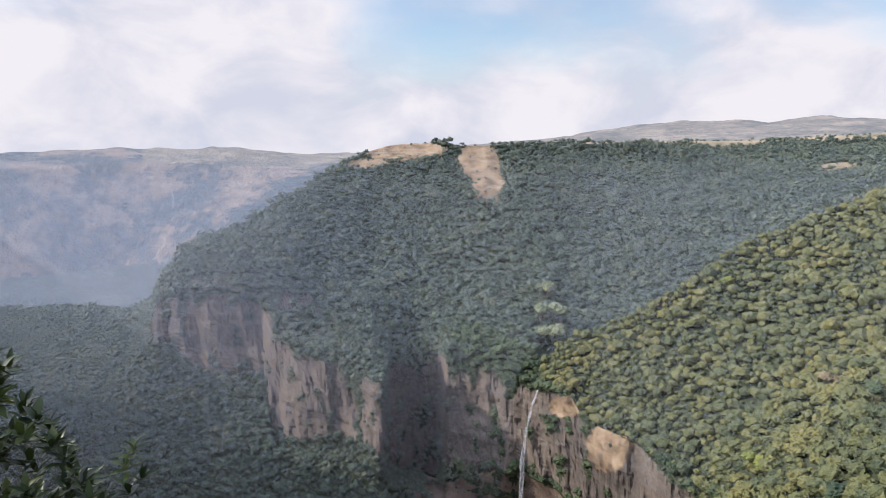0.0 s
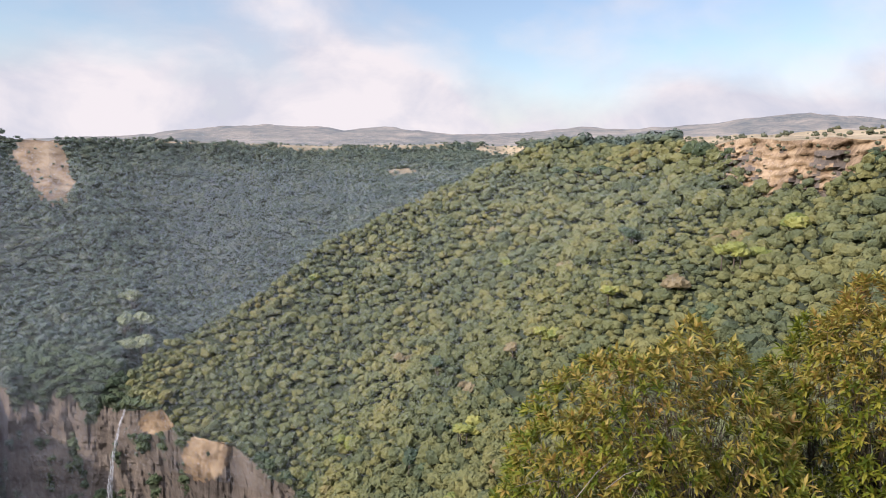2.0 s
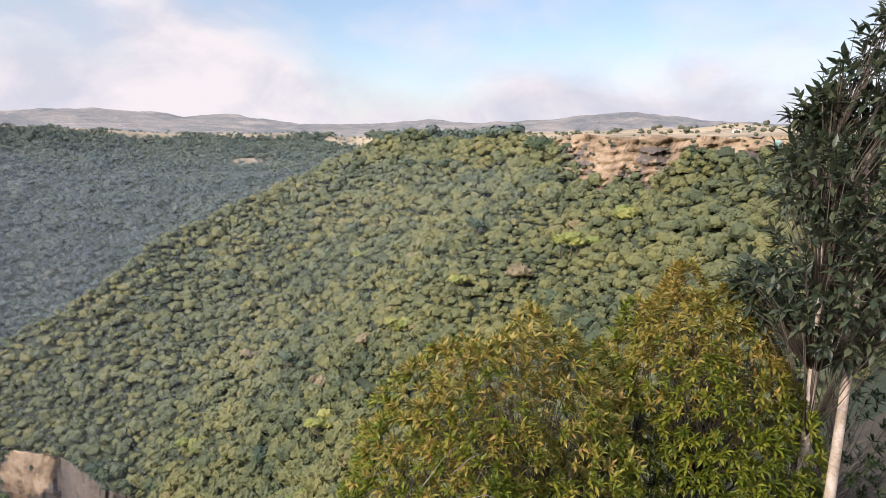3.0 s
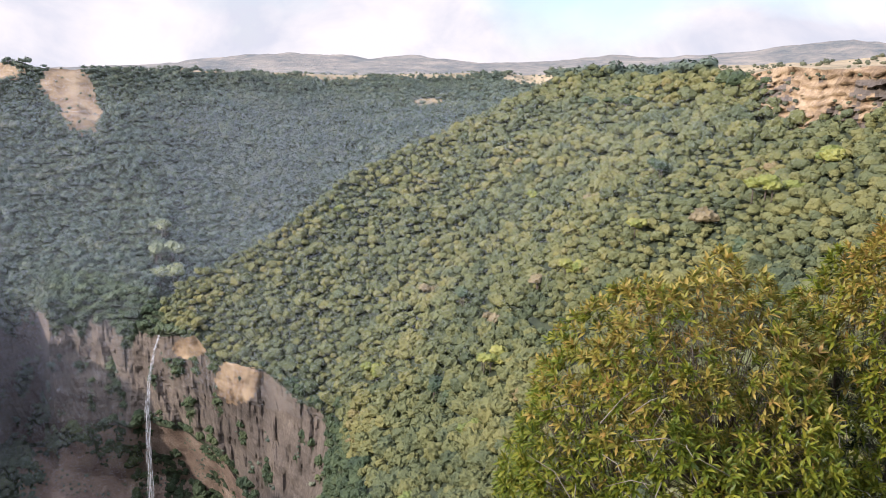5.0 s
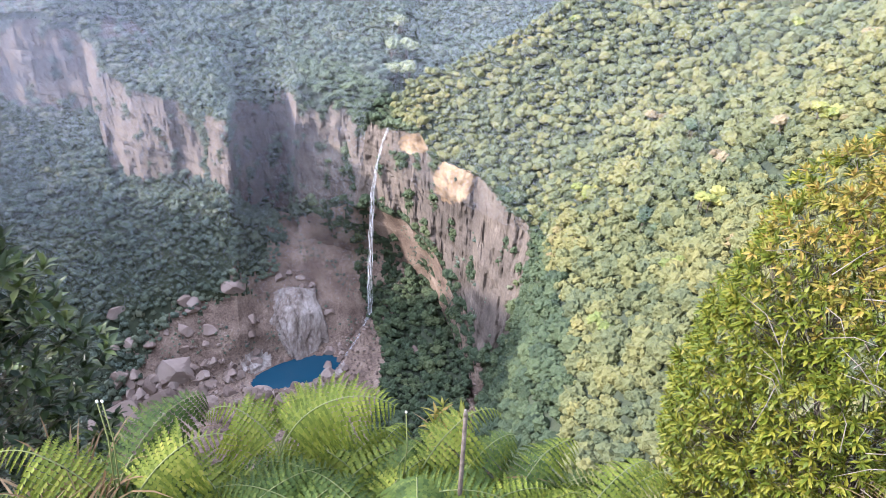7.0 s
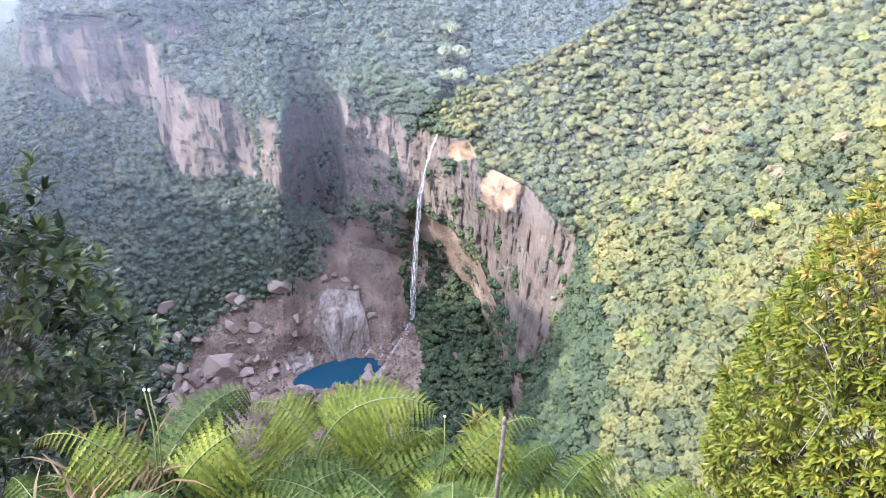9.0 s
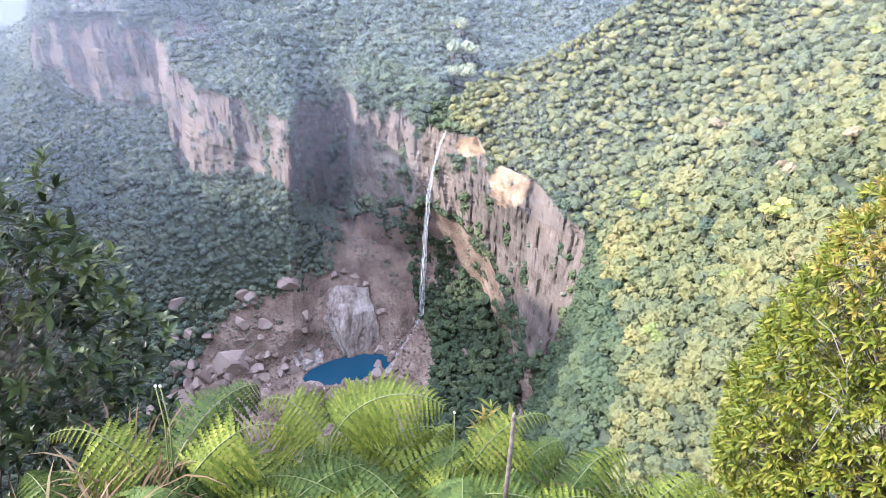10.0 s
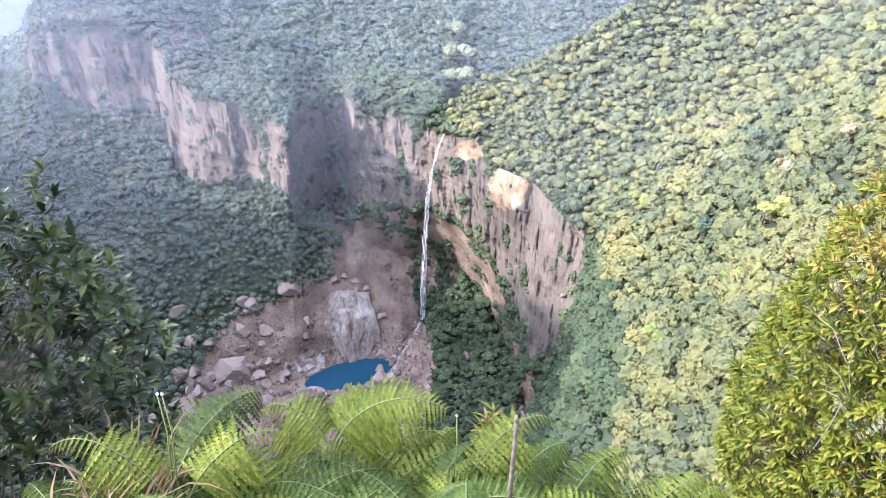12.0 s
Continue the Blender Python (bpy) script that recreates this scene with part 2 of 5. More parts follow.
LEDGE = rail((-75, 3.5, -0.6), (-45, 2.8, -1.3), *[(b, 2.3, -1.2) for b in (-30, 0, 25)], (45, 3.0, -1.6), (60, 4.0, -1.8), (80, 6, -1.2), *behind(6))
BROW = rail((-70, 45, -4), (-48, 45, -18), *[(b, 200, -262) for b in (-34, 0, 20)], (35, 190, -230), (44, 90, -80), (52, 40, -28), (62, 35, -18), (80, 40, -8), *behind(40))
# nodes at -44 and -75: unseen headland, heights set to shade the gorge
FOOT = rail((-44, 230, -120), (-75, 200, -60), (-40, 620, -600), (-20, 620, -655), (0, 620, -650), (15, 560, -600), el(20, 380, -47), el(24, 300, -45), el(30, 270, -43), el(36, 245, -41), el(45, 210, -36), el(55, 170, -31), el(66, 130, -27), el(78, 100, -20), *behind(150))
FLOOR = rail((-44, 420, -200), (-75, 400, -130), (-40, 900, -660), el(-25, 880, -38), el(-17.3, 790, -39.6), el(-11, 815, -38), (-5, 806, -634), (1.6, 868, -634), (4, 862, -634), (6.6, 924, -624), (8.6, 912, -606), el(12, 830, -36.7), el(17, 735, -40), el(20, 520, -41), el(23, 420, -37), el(28, 390, -34), el(36, 360, -30), el(45, 310, -25.5), el(55, 270, -20.5), el(66, 210, -17), el(78, 170, -10), *behind(300))
TALUS = rail((-44, 600, -190), (-75, 600, -120), el(-40, 1500, -24), el(-28, 1350, -20), el(-24.4, 1320, -16.5), el(-22, 1270, -17), el(-19, 1170, -20), el(-16, 1090, -22.5), el(-12, 1010, -24.3), el(-8, 985, -24.4), el(-5.5, 948, -25.8), el(-3.5, 985, -26.6), el(-0.5, 1005, -27.2), el(0.5, 1000, -27.5), el(4, 1000, -28.5), el(7, 990, -28.8), el(9.5, 965, -29.6), el(12, 930, -31), el(14, 880, -34), el(16, 800, -37), el(17.6, 745, -40.5), el(19.5, 690, -39), el(21, 610, -36), el(24, 540, -30), el(30, 510, -26.5), el(36, 480, -22.5), el(45, 440, -16), el(55, 400, -11.5), el(66, 310, -9), el(78, 260, -4), *behind(500))
CLIFF_FOOT = rail((-44, 760, 0), (-75, 760, -30), el(-40, 1900, -17), el(-28, 1600, -14.8), el(-24.2, 1400, -14.6), el(-22.6, 1310, -14.3), el(-22, 1302, -14.1), el(-18.8, 1235, -17.2), el(-14.5, 1195, -17.3), el(-14.1, 1115, -21.8), el(-12, 1060, -22.6), el(-8, 1020, -22.8), el(-5.4, 948, -24.2), el(-5.1, 950, -24.4), el(-4.5, 1100, -25), el(-2.5, 1135, -25.2), el(-0.4, 1120, -25.6), el(0.2, 1020, -26), el(1.5, 1000, -25.5), el(4.4, 978, -24.9), el(6.7, 948, -25), el(9.5, 918, -26), el(12.4, 866, -28.5), el(14.3, 826, -31.5), el(16.3, 776, -34), el(17.1, 752, -37), el(18.9, 718, -36.5), el(20.4, 680, -34), el(21.3, 660, -30.5), el(23, 650, -26), el(27, 640, -21.5), el(32, 630, -18.5), el(38, 610, -14), el(46, 560, -8), el(50.5, 600, -4), el(54, 600, -3.6), el(58, 550, -3.4), el(62, 495, -2.8), el(66.7, 430, -2), el(72, 360, -0.5), el(78, 330, 1), *behind(700))
RIM = rail((-44, 900, 30), (-75, 860, 0), el(-40, 2200, -14), el(-28, 1800, -13.2), el(-24, 1480, -13.8), el(-22.8, 1340, -13), el(-22.3, 1325, -11), el(-20, 1290, -10.5), el(-16.6, 1250, -10.6), el(-13.8, 1200, -12.3), el(-13.2, 1150, -14.5), el(-11.4, 1090, -15.7), el(-8.5, 1040, -16.6), el(-5.1, 968, -17.9), el(-4.8, 975, -17.7), el(-4.4, 1110, -16.6), el(-2, 1150, -16), el(-0.4, 1130, -15.6), el(0.3, 1056, -15.9), el(3, 1036, -16.4), el(6, 988, -17.6), el(8, 946, -18.6), el(10.4, 900, -18.8), el(12, 866, -20.8), el(14, 830, -21.3), el(15.8, 800, -21.8), el(17.1, 772, -22.7), el(19.4, 722, -24.5), el(20.7, 700, -25.6), el(23, 740, -20), el(27, 800, -14.5), el(32, 810, -11.5), el(38, 790, -7), el(46, 720, -2.5), el(50.5, 720, -0.6), el(54, 650, -2.1), el(58.3, 585, -2), el(62.3, 525, -1.2), el(66.7, 455, 0.2), el(72, 380, 1.5), el(78, 370, 2.4), *behind(900))
CREST = rail((-44, 1190, 62), (-75, 1100, 20), el(-40, 2400, -11.5), el(-28, 2000, -12), el(-24, 1600, -12.6), el(-22.6, 1400, -12), el(-22, 1370, -9.8), el(-20, 1360, -8.2), el(-16.6, 1330, -8.4), el(-13.5, 1300, -9.2), el(-10, 1230, -12), el(-6, 1120, -14.5), el(-3, 1220, -13.8), el(0, 1220, -13.2), el(3, 1130, -14), el(6, 1060, -15.4), el(8.2, 1000, -16.6), el(10, 1000, -15.2), el(14.4, 960, -13.2), el(17.8, 960, -11.3), el(20.6, 980, -9), el(22.5, 1000, -7.3), el(26.2, 1050, -5.5), el(31, 1100, -3.2), el(34.8, 1120, -1.2), el(37, 1120, -0.2), el(38.8, 1100, 0.8), el(41.5, 1050, 1.35), el(46, 930, 1.45), el(50, 840, 1.9), el(52.5, 760, 1.9), el(55.5, 670, 2.35), el(59, 600, 2.45), el(63, 535, 2.5), el(66.5, 470, 2.7), el(70, 410, 3.0), el(78, 380, 3.3), *behind(1100))
VALE = rail((-44, 1290, -220), (-75, 1200, -200), el(-40, 2600, -10), el(-28, 2300, -11), el(-24, 1800, -11.6), el(-22.6, 1480, -11.6), el(-21.6, 1420, -9), el(-20, 1400, -7.4), el(-16.6, 1420, -7), el(-13, 1450, -6.6), el(-6, 1480, -8), el(0, 1500, -7.4), el(5, 1350, -10.5), el(8.2, 1090, -16.2), el(10, 1130, -15.8), el(14.4, 1180, -14), el(18, 1250, -12.2), el(22.5, 1400, -9), el(26, 1500, -7), el(31, 1600, -5), el(35, 1700, -3), el(38.8, 1650, -1), el(43, 1300, 0.9), el(48, 1000, 1.5), el(55, 800, 2.2), el(62, 700, 2.5), el(70, 600, 3), el(78, 520, 3.2), *behind(1300))
RIDGE = rail((-44, 1500, -480), (-75, 1400, -450), el(-40, 2800, -9), el(-28, 2500, -9.8), el(-24, 2000, -10.6), el(-22.6, 1560, -11.4), el(-21.3, 1470, -8.6), el(-20, 1480, -7), el(-17, 1560, -5.8), el(-12.7, 1700, -3.7), el(-6.9, 1900, -0.25), el(-3.8, 1950, 0.65), el(0, 1950, 0.95), el(1.2, 1950, 0.55), el(3.4, 1950, 0.55), el(5.2, 2000, 0.65), el(9.6, 2150, 0.85), el(14, 2250, 0.7), el(18, 2350, 0.8), el(22, 2450, 0.75), el(28, 2600, 1.05), el(35, 2600, 1.6), el(37, 2500, 0.8), el(38.5, 2400, 1.6), el(43, 1900, 1.6), el(48, 1400, 1.9), el(55, 1100, 2.5), el(60, 950, 2.9), el(63, 900, 3.05), el(66.4, 850, 3.7), el(70, 820, 3.7), el(78, 750, 3.6), *behind(1700))
DIP = rail((-44, 2200, -470), (-70, 2000, -430), el(-40, 3000, -8.6), el(-28, 2700, -9.3), el(-22.6, 2100, -11.2), el(-17, 1800, -9), el(-10, 2050, -4.5), el(-5, 2200, -1.5), el(0, 2250, 0), el(6, 2300, 0.5), el(14, 2500, 0.8), el(22, 2700, 0.9), el(30, 2850, 1.2), el(37, 2750, 1.4), el(43, 2300, 1.7), el(50, 1900, 2.2), el(60, 1500, 2.6), el(70, 1400, 3.0), el(78, 1300, 3.0), *behind(2200))
FAR_FOOT = rail((-70, 3500, -300), el(-40, 3350, -8), el(-31, 3300, -8.6), el(-22, 3250, -8.2), el(-14, 3200, -5), el(-8, 3100, -2.5), el(0, 3000, -0.4), el(8, 3000, 0.4), el(14, 3050, 0.9), el(30, 3200, 1.3), el(45, 3000, 1.6), el(60, 2700, 2.3), el(78, 2500, 2.6), *behind(3000))
FAR_RIM = rail((-70, 3800, -60), el(-40, 3750, -1.1), el(-31.8, 3700, -1.1), el(-22.8, 3750, -0.7), el(-17.7, 3700, -0.9), el(-12, 3700, -1.2), el(-7, 3700, -0.8), el(0, 3700, 0.1), el(10, 3600, 1.1), el(24, 3600, 1.7), el(40, 3600, 2.1), el(60, 3500, 3.0), el(78, 3400, 2.8), *behind(3800))
SKYLINE = rail((-70, 4300, 0), el(-40, 4300, -0.1), el(-31.7, 4300, -0.05), el(-25.4, 4300, 0.36), el(-20, 4300, 0.3), el(-16.4, 4300, 0.46), el(-11.7, 4300, -0.05), el(-7.4, 4300, 0), el(0, 4300, 0.4), el(9, 4200, 1.2), el(12.5, 4200, 1.75), el(18, 4200, 2.44), el(22, 4200, 2.42), el(24.2, 4200, 2.15), el(26.4, 4200, 2.57), el(28.2, 4200, 2.57), el(32.5, 4200, 2.13), el(39, 4200, 2.5), el(42.8, 4200, 3.0), el(46, 4200, 2.95), el(50.3, 4200, 3.2), el(54.6, 4200, 3.8), el(59, 4200, 4.27), el(64.6, 4200, 3.74), el(70, 4200, 3.6), el(78, 4200, 3.3), *behind(4300))
EDGE = rail(*[(b, 4900, -150) for b in (-70, -20, 20, 60, 100, 180)])
LINES = [rail((0, 0.001, 0), (90, 0.001, 0), (180, 0.001, 0), (270, 0.001, 0)), LEDGE, BROW, FOOT, FLOOR, TALUS, CLIFF_FOOT, RIM, CREST, VALE, RIDGE, DIP, FAR_FOOT, FAR_RIM, SKYLINE, EDGE]
STEPS = [14, 12, 14, 40, 42, 18, 56, 30, 22, 42, 8, 10, 14, 12, 4]
SEG_CLIFF, SEG_TALUS, SEG_SLOPE = 6, 4, 7

bearings = np.concatenate([np.arange(-40, -23, 0.25), np.arange(-23, 22, 0.14), np.arange(22, 78, 0.25), np.arange(78, 320, 4.0)])
grid, seg_of = [], []
for k, n in enumerate(STEPS):
    lo, hi = [np.stack([np.interp(bearings, q[:, 0], q[:, c]) for c in (1, 2)], 1) for q in LINES[k:k + 2]]
    for i in range(n):
        grid.append(lo + (hi - lo) * i / n)
        seg_of.append(k)
grid.append(hi)
grid = np.array(grid)  # rows, columns, (distance, height)
rows_n, cols_n = grid.shape[:2]
ang = np.radians(bearings)[None, :]


def fbm(p, size, octaves=4):
    return np.array([noise.fractal(Vector(q) / size, 1.0, 2.1, octaves) for q in p.reshape(-1, 3)]).reshape(p.shape[:-1])


pos = np.stack([grid[..., 0] * np.sin(ang), grid[..., 0] * np.cos(ang), grid[..., 1]], -1)
far_amp = np.clip(grid[..., 0] / 900, 0, 1.4)
rough_z = fbm(pos, 130, 5)
# cliffs: ledges along the beds and buttresses down the face; elsewhere gentle swells
seg_row = np.array(seg_of + [len(STEPS)])
on_cliff = (seg_row == SEG_CLIFF)[:, None] & (np.abs(bearings)[None, :] < 24) & (bearings[None, :] > -23)
on_cliff |= (seg_row == SEG_SLOPE)[:, None] & (bearings[None, :] > 51.5) & (bearings[None, :] < 70)
beds = fbm(pos * (0.12, 0.12, 1.0), 30, 5)
leaning = pos + pos[..., 2:3] * (0.32, 0, 0)
butt = fbm(leaning * (1.0, 1.0, 0.07), 34, 4)
chips = fbm(leaning * (1.0, 1.0, 0.3), 9, 3)
crack = fbm(leaning * (1.0, 1.0, 0.05) + (31, 7, 0), 16, 3)
steps_ = fbm(pos * (0.05, 0.05, 1.0) + (3, 90, 11), 12, 3)
push = np.where(on_cliff, 5 * beds + 14 * butt + 2 * chips + 2.0 * np.exp(-(crack / 0.06) ** 2) + 0.9 * np.tanh(steps_ * 4), 0)
edge_rows = (seg_row == SEG_SLOPE)[:, None] & (bearings[None, :] > 51.5) & (bearings[None, :] < 70)
strata = (pos[..., 2] + 9 * fbm(pos * (1, 1, 0.3), 45, 5)) / 8
push = np.where(edge_rows, 10 * butt + 8 * ((strata % 1.0) - 0.5) + 5 * chips + 4 * np.tanh(6 * fbm(pos * (1, 1, 0.3) + (5, 5, 5), 18, 2)), push)
tier = (seg_row == SEG_SLOPE)[:, None] & (bearings[None, :] > -20) & (bearings[None, :] < -6)
tiers = (pos[..., 2] + 8 * fbm(pos * (1, 1, 0.2) + (9, 1, 4), 60, 3)) / 30
push = np.where(tier, 20 * ((tiers % 1.0) - 0.5) + 6 * butt + 3 * chips, push)
ease = np.minimum(1, 0.25 + grid[..., 0] / 700)
pos[..., 0] += np.sin(ang) * push * ease
pos[..., 1] += np.cos(ang) * push * ease
pos[..., 2] += np.where(on_cliff, 0, rough_z * 7 * far_amp * np.clip((grid[..., 0] - 60) / 200, 0, 1))
# broken relief of the scree
broken = ((seg_row >= 3) & (seg_row <= 5))[:, None] & (bearings[None, :] > -18) & (bearings[None, :] < 16) & (grid[..., 0] > 600)
pos[..., 2] += np.where(broken, 3.2 * fbm(pos, 14, 5) + 6 * np.exp(-(((bearings[None, :] + 0.6) / 2.4) ** 2 + ((np.degrees(np.arctan2(pos[..., 2] - 1.6, grid[..., 0])) + 34.6) / 2.2) ** 2)) * (0.9 + 1.0 * fbm(pos + (7, 70, 7), 20, 4)), 0)
# the plunge pool's basin
POOL = (-5.0, 818.0, -636.5)


def pool_norm(p):
    u, v = p[..., 0] - POOL[0], p[..., 1] - POOL[1]
    a, b = u * 0.94 + v * 0.342, -u * 0.342 + v * 0.94
    return np.hypot(a / 66, b / 29)


near_pool = pool_norm(pos)
shore = POOL[2] + 1.2 + (near_pool - 1) * 9 + np.maximum(0, chips) * 5
basin = np.where(near_pool < 1, POOL[2] - 9 * (1 - near_pool) - 0.5, shore)
blend = np.clip((near_pool - 1.0) / 0.9, 0, 1) ** 2
pos[..., 2] = np.where(near_pool < 1.9, basin * (1 - blend) + np.maximum(pos[..., 2], POOL[2] + 1.5) * blend, pos[..., 2])
near_bumps = fbm(pos[:20], 1.3, 3)
pos[1:20, :, 2] += near_bumps[1:] * 0.06

faces = []
idx = np.arange(rows_n * cols_n).reshape(rows_n, cols_n)
quad = np.stack([idx[:-1, :], np.roll(idx, -1, 1)[:-1, :], np.roll(idx, -1, 1)[1:, :], idx[1:, :]], -1)
face_seg = np.repeat(np.array(seg_of)[:, None], cols_n, 1)
face_az = np.repeat(((bearings + np.roll(bearings, -1)) / 2)[None, :], rows_n - 1, 0)
face_az[:, -1] = bearings[-1]
corner = pos.reshape(-1, 3)[quad]
mid = corner.mean(2)
up = np.cross(corner[:, :, 2] - corner[:, :, 0], corner[:, :, 3] - corner[:, :, 1])
area = np.linalg.norm(up, axis=-1) / 2
up /= np.maximum(1e-9, np.linalg.norm(up, axis=-1))[..., None]
mid_el = np.degrees(np.arctan2(mid[..., 2] - 1.6, np.hypot(mid[..., 0], mid[..., 1])))
dist = np.hypot(mid[..., 0], mid[..., 1])


def blob(az0, el0, wa, we):
    """Where a patch with a ragged edge lies, round a bearing and an elevation."""
    return ((face_az - az0) / wa) ** 2 + ((mid_el - el0) / we) ** 2 + 0.35 * ragged < 1


ragged = fbm(mid, 35, 4) + 0.6 * fbm(mid, 7, 2)
slot = np.full(face_seg.shape, 1)  # 0 rock, 1 undergrowth, 2 grass, 3 ochre, 4 scree, 5 soil, 6 far
slot[face_seg <= 1] = 5
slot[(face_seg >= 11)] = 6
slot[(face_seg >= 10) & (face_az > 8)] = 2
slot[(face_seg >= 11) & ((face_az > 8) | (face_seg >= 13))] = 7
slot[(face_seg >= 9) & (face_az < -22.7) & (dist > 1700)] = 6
slot[(face_seg >= 8) & (face_seg <= 10) & (face_az > 50) & (face_az < 300)] = 2
slot[(face_az > 90)] = 2
tufts = fbm(mid * (1, 1, 0.6), 22, 4)
cliff_face = (face_seg == SEG_CLIFF) & (face_az > -22.7) & (face_az < 20.9 + ragged)
along = np.concatenate([np.arange(n) / n for n in STEPS])[:, None] + 0 * face_az
swell = fbm(mid * (1, 1, 0.6) + (40, 3, 8), 60, 4)
slot[cliff_face & (along > np.where(face_az > 2, 0.02, 0.03 + 0.16 * np.maximum(0, swell))) & (along < 0.95 - 0.32 * np.maximum(0, -swell - 0.02)) & (tufts < 0.42)] = 0
# a second tier of ledges above the rim, and bare rock beside the lip
for p in ((-11.2, -11.6, 2.2, 1.5), (-8.0, -13.8, 2.6, 0.9), (-17, -9.8, 3.0, 0.7)):
    slot[blob(*p) & (face_seg == SEG_SLOPE) & (tufts < 0.25) & (np.abs(up[..., 2]) < 0.93)] = 0
# the plateau's broken sandstone edge
edge_cliff = (face_seg == SEG_SLOPE) & (face_az > 51.5) & (face_az < 70)
bare_edge = edge_cliff & (mid_el > np.interp(face_az, (51.5, 54, 57, 60.5, 63, 70), (1.6, -0.4, -2.0, -1.6, 1.2, 1.8)) + 1.5 * ragged)
slot[bare_edge] = 3
# darker rock patches painted in for the shade of hollows and undercuts
slot[bare_edge & (tufts > 0.08) & (mid_el < 1.7)] = 0
# sunlit tan rock at the brink of the spur and by the lip
slot[(blob(13.7, -22.7, 1.8, 1.7) | blob(10.2, -19.9, 1.2, 0.8)) & (face_seg == SEG_CLIFF)] = 3
slot[(face_seg == 5) & (face_az > -2) & (face_az < 16.5) & (ragged < 0.3)] = 4
bare_top = np.interp(face_az, (-17.5, -16, -13, -10.7, -6.7, -2.6, 2, 4, 5.6, 7.2, 9.2), (-41, -36.3, -33.6, -32, -31, -29.6, -28, -28.5, -31.2, -35, -40))
slot[(face_seg >= 2) & (face_seg <= 5) & (dist > 500) & (face_az > -17.6) & (face_az < 9.2) & (mid_el < bare_top + ragged * 1.8) & (mid_el > np.interp(face_az, (-19, -15, 3.6, 9), (-39, -60, -60, -33.5)) + ragged * 0.8)] = 4
slot[(face_seg >= 3) & (face_seg <= 5) & (dist > 500) & (face_az > -2.5) & (face_az < 12 + 4 * ragged) & (mid_el > -30.4 + 2 * ragged) & (ragged < 0.32)] = 4
slot[(blob(-4.2, -37.0, 1.5, 0.8) | blob(3.4, -37.8, 1.0, 0.5)) & (dist > 700) & (pool_norm(mid) > 1.03) & (face_seg <= 5)] = 9
slot[blob(17.5, -39.2, 0.8, 2.4) & (face_seg >= 3) & (face_seg <= 6) & (dist > 500)] = 4  # the scar below the spur's tip
for p in ((-3.2, 0.2, 3.4, 0.9), (2.9, -0.7, 1.7, 1.5), (3.6, -2.4, 1.3, 1.5), (-6, -0.9, 1.6, 0.4)):
    slot[blob(*p) & (face_seg == 9)] = 3
for p in ((21.5, 0.7, 2.6, 0.3), (27.5, 1.2, 5, 0.35), (36.8, 1.0, 2.2, 0.5), (29, -1.0, 1.2, 0.35), (13, 0.9, 3, 0.25), (32, 1.5, 3, 0.2)):
    slot[blob(*p) & (face_seg == 9)] = 2
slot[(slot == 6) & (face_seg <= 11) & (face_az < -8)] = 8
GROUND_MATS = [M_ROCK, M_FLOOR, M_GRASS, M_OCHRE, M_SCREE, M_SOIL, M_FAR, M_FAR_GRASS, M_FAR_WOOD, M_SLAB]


def sheet(name, verts, polys, mats, slots=None, smooth=True, facets=(), tint=None):
    """A mesh object from arrays: vertices, and faces that all have the same number of corners."""
    me = bpy.data.meshes.new(name)
    k = polys.shape[1]
    me.vertices.add(len(verts))
    me.vertices.foreach_set("co", np.asarray(verts, np.float32).ravel())
    me.loops.add(polys.size)
    me.loops.foreach_set("vertex_index", polys.astype(np.int32).ravel())
    me.polygons.add(len(polys))
    me.polygons.foreach_set("loop_start", np.arange(0, polys.size, k, dtype=np.int32))
    if slots is not None:
        me.polygons.foreach_set("material_index", slots.astype(np.int32).ravel())
    me.polygons.foreach_set("use_smooth", np.full(len(polys), smooth) if slots is None else ~np.isin(slots.ravel(), facets))
    if tint is not None:
        me.attributes.new("tree_tint", "FLOAT", "POINT").data.foreach_set("value", tint.astype(np.float32))
    for m in mats:
        me.materials.append(m)
    me.update(calc_edges=True)
    me.validate()
    return new(name, me)


distant = (slot >= 6) & (slot <= 8)


def used_only(quads):
    ids, back_ids = np.unique(quads, return_inverse=True)
    return pos.reshape(-1, 3)[ids], back_ids.reshape(quads.shape)


tagged(sheet("backdrop", *used_only(quad[distant][:, ::-1]), GROUND_MATS, slot[distant]), "far plateau with dry grass tops and steep wooded walls, haze glow painted in", "distance", kind="structure")
tagged(sheet("ground", *used_only(quad[~distant][:, ::-1]), GROUND_MATS, slot[~distant], facets=(0, 4, 9)), "rugged gorge with forest floor, sandstone cliffs and dry grass plateau", "ground", kind="structure")

# ---- far woods: crowns crowded over the slopes ----
def ball(level):
    """Unit directions and triangles of a geodesic sphere, without its underside."""
    bm = bmesh.new()
    bmesh.ops.create_icosphere(bm, subdivisions=level, radius=1)
    v = np.array([q.co[:] for q in bm.verts])
    f = np.array([[q.index for q in g.verts] for g in bm.faces])
    bm.free()
    f = f[v[f][:, :, 2].mean(1) > -0.45]
    ids, back_ids = np.unique(f, return_inverse=True)
    return v[ids], back_ids.reshape(f.shape)


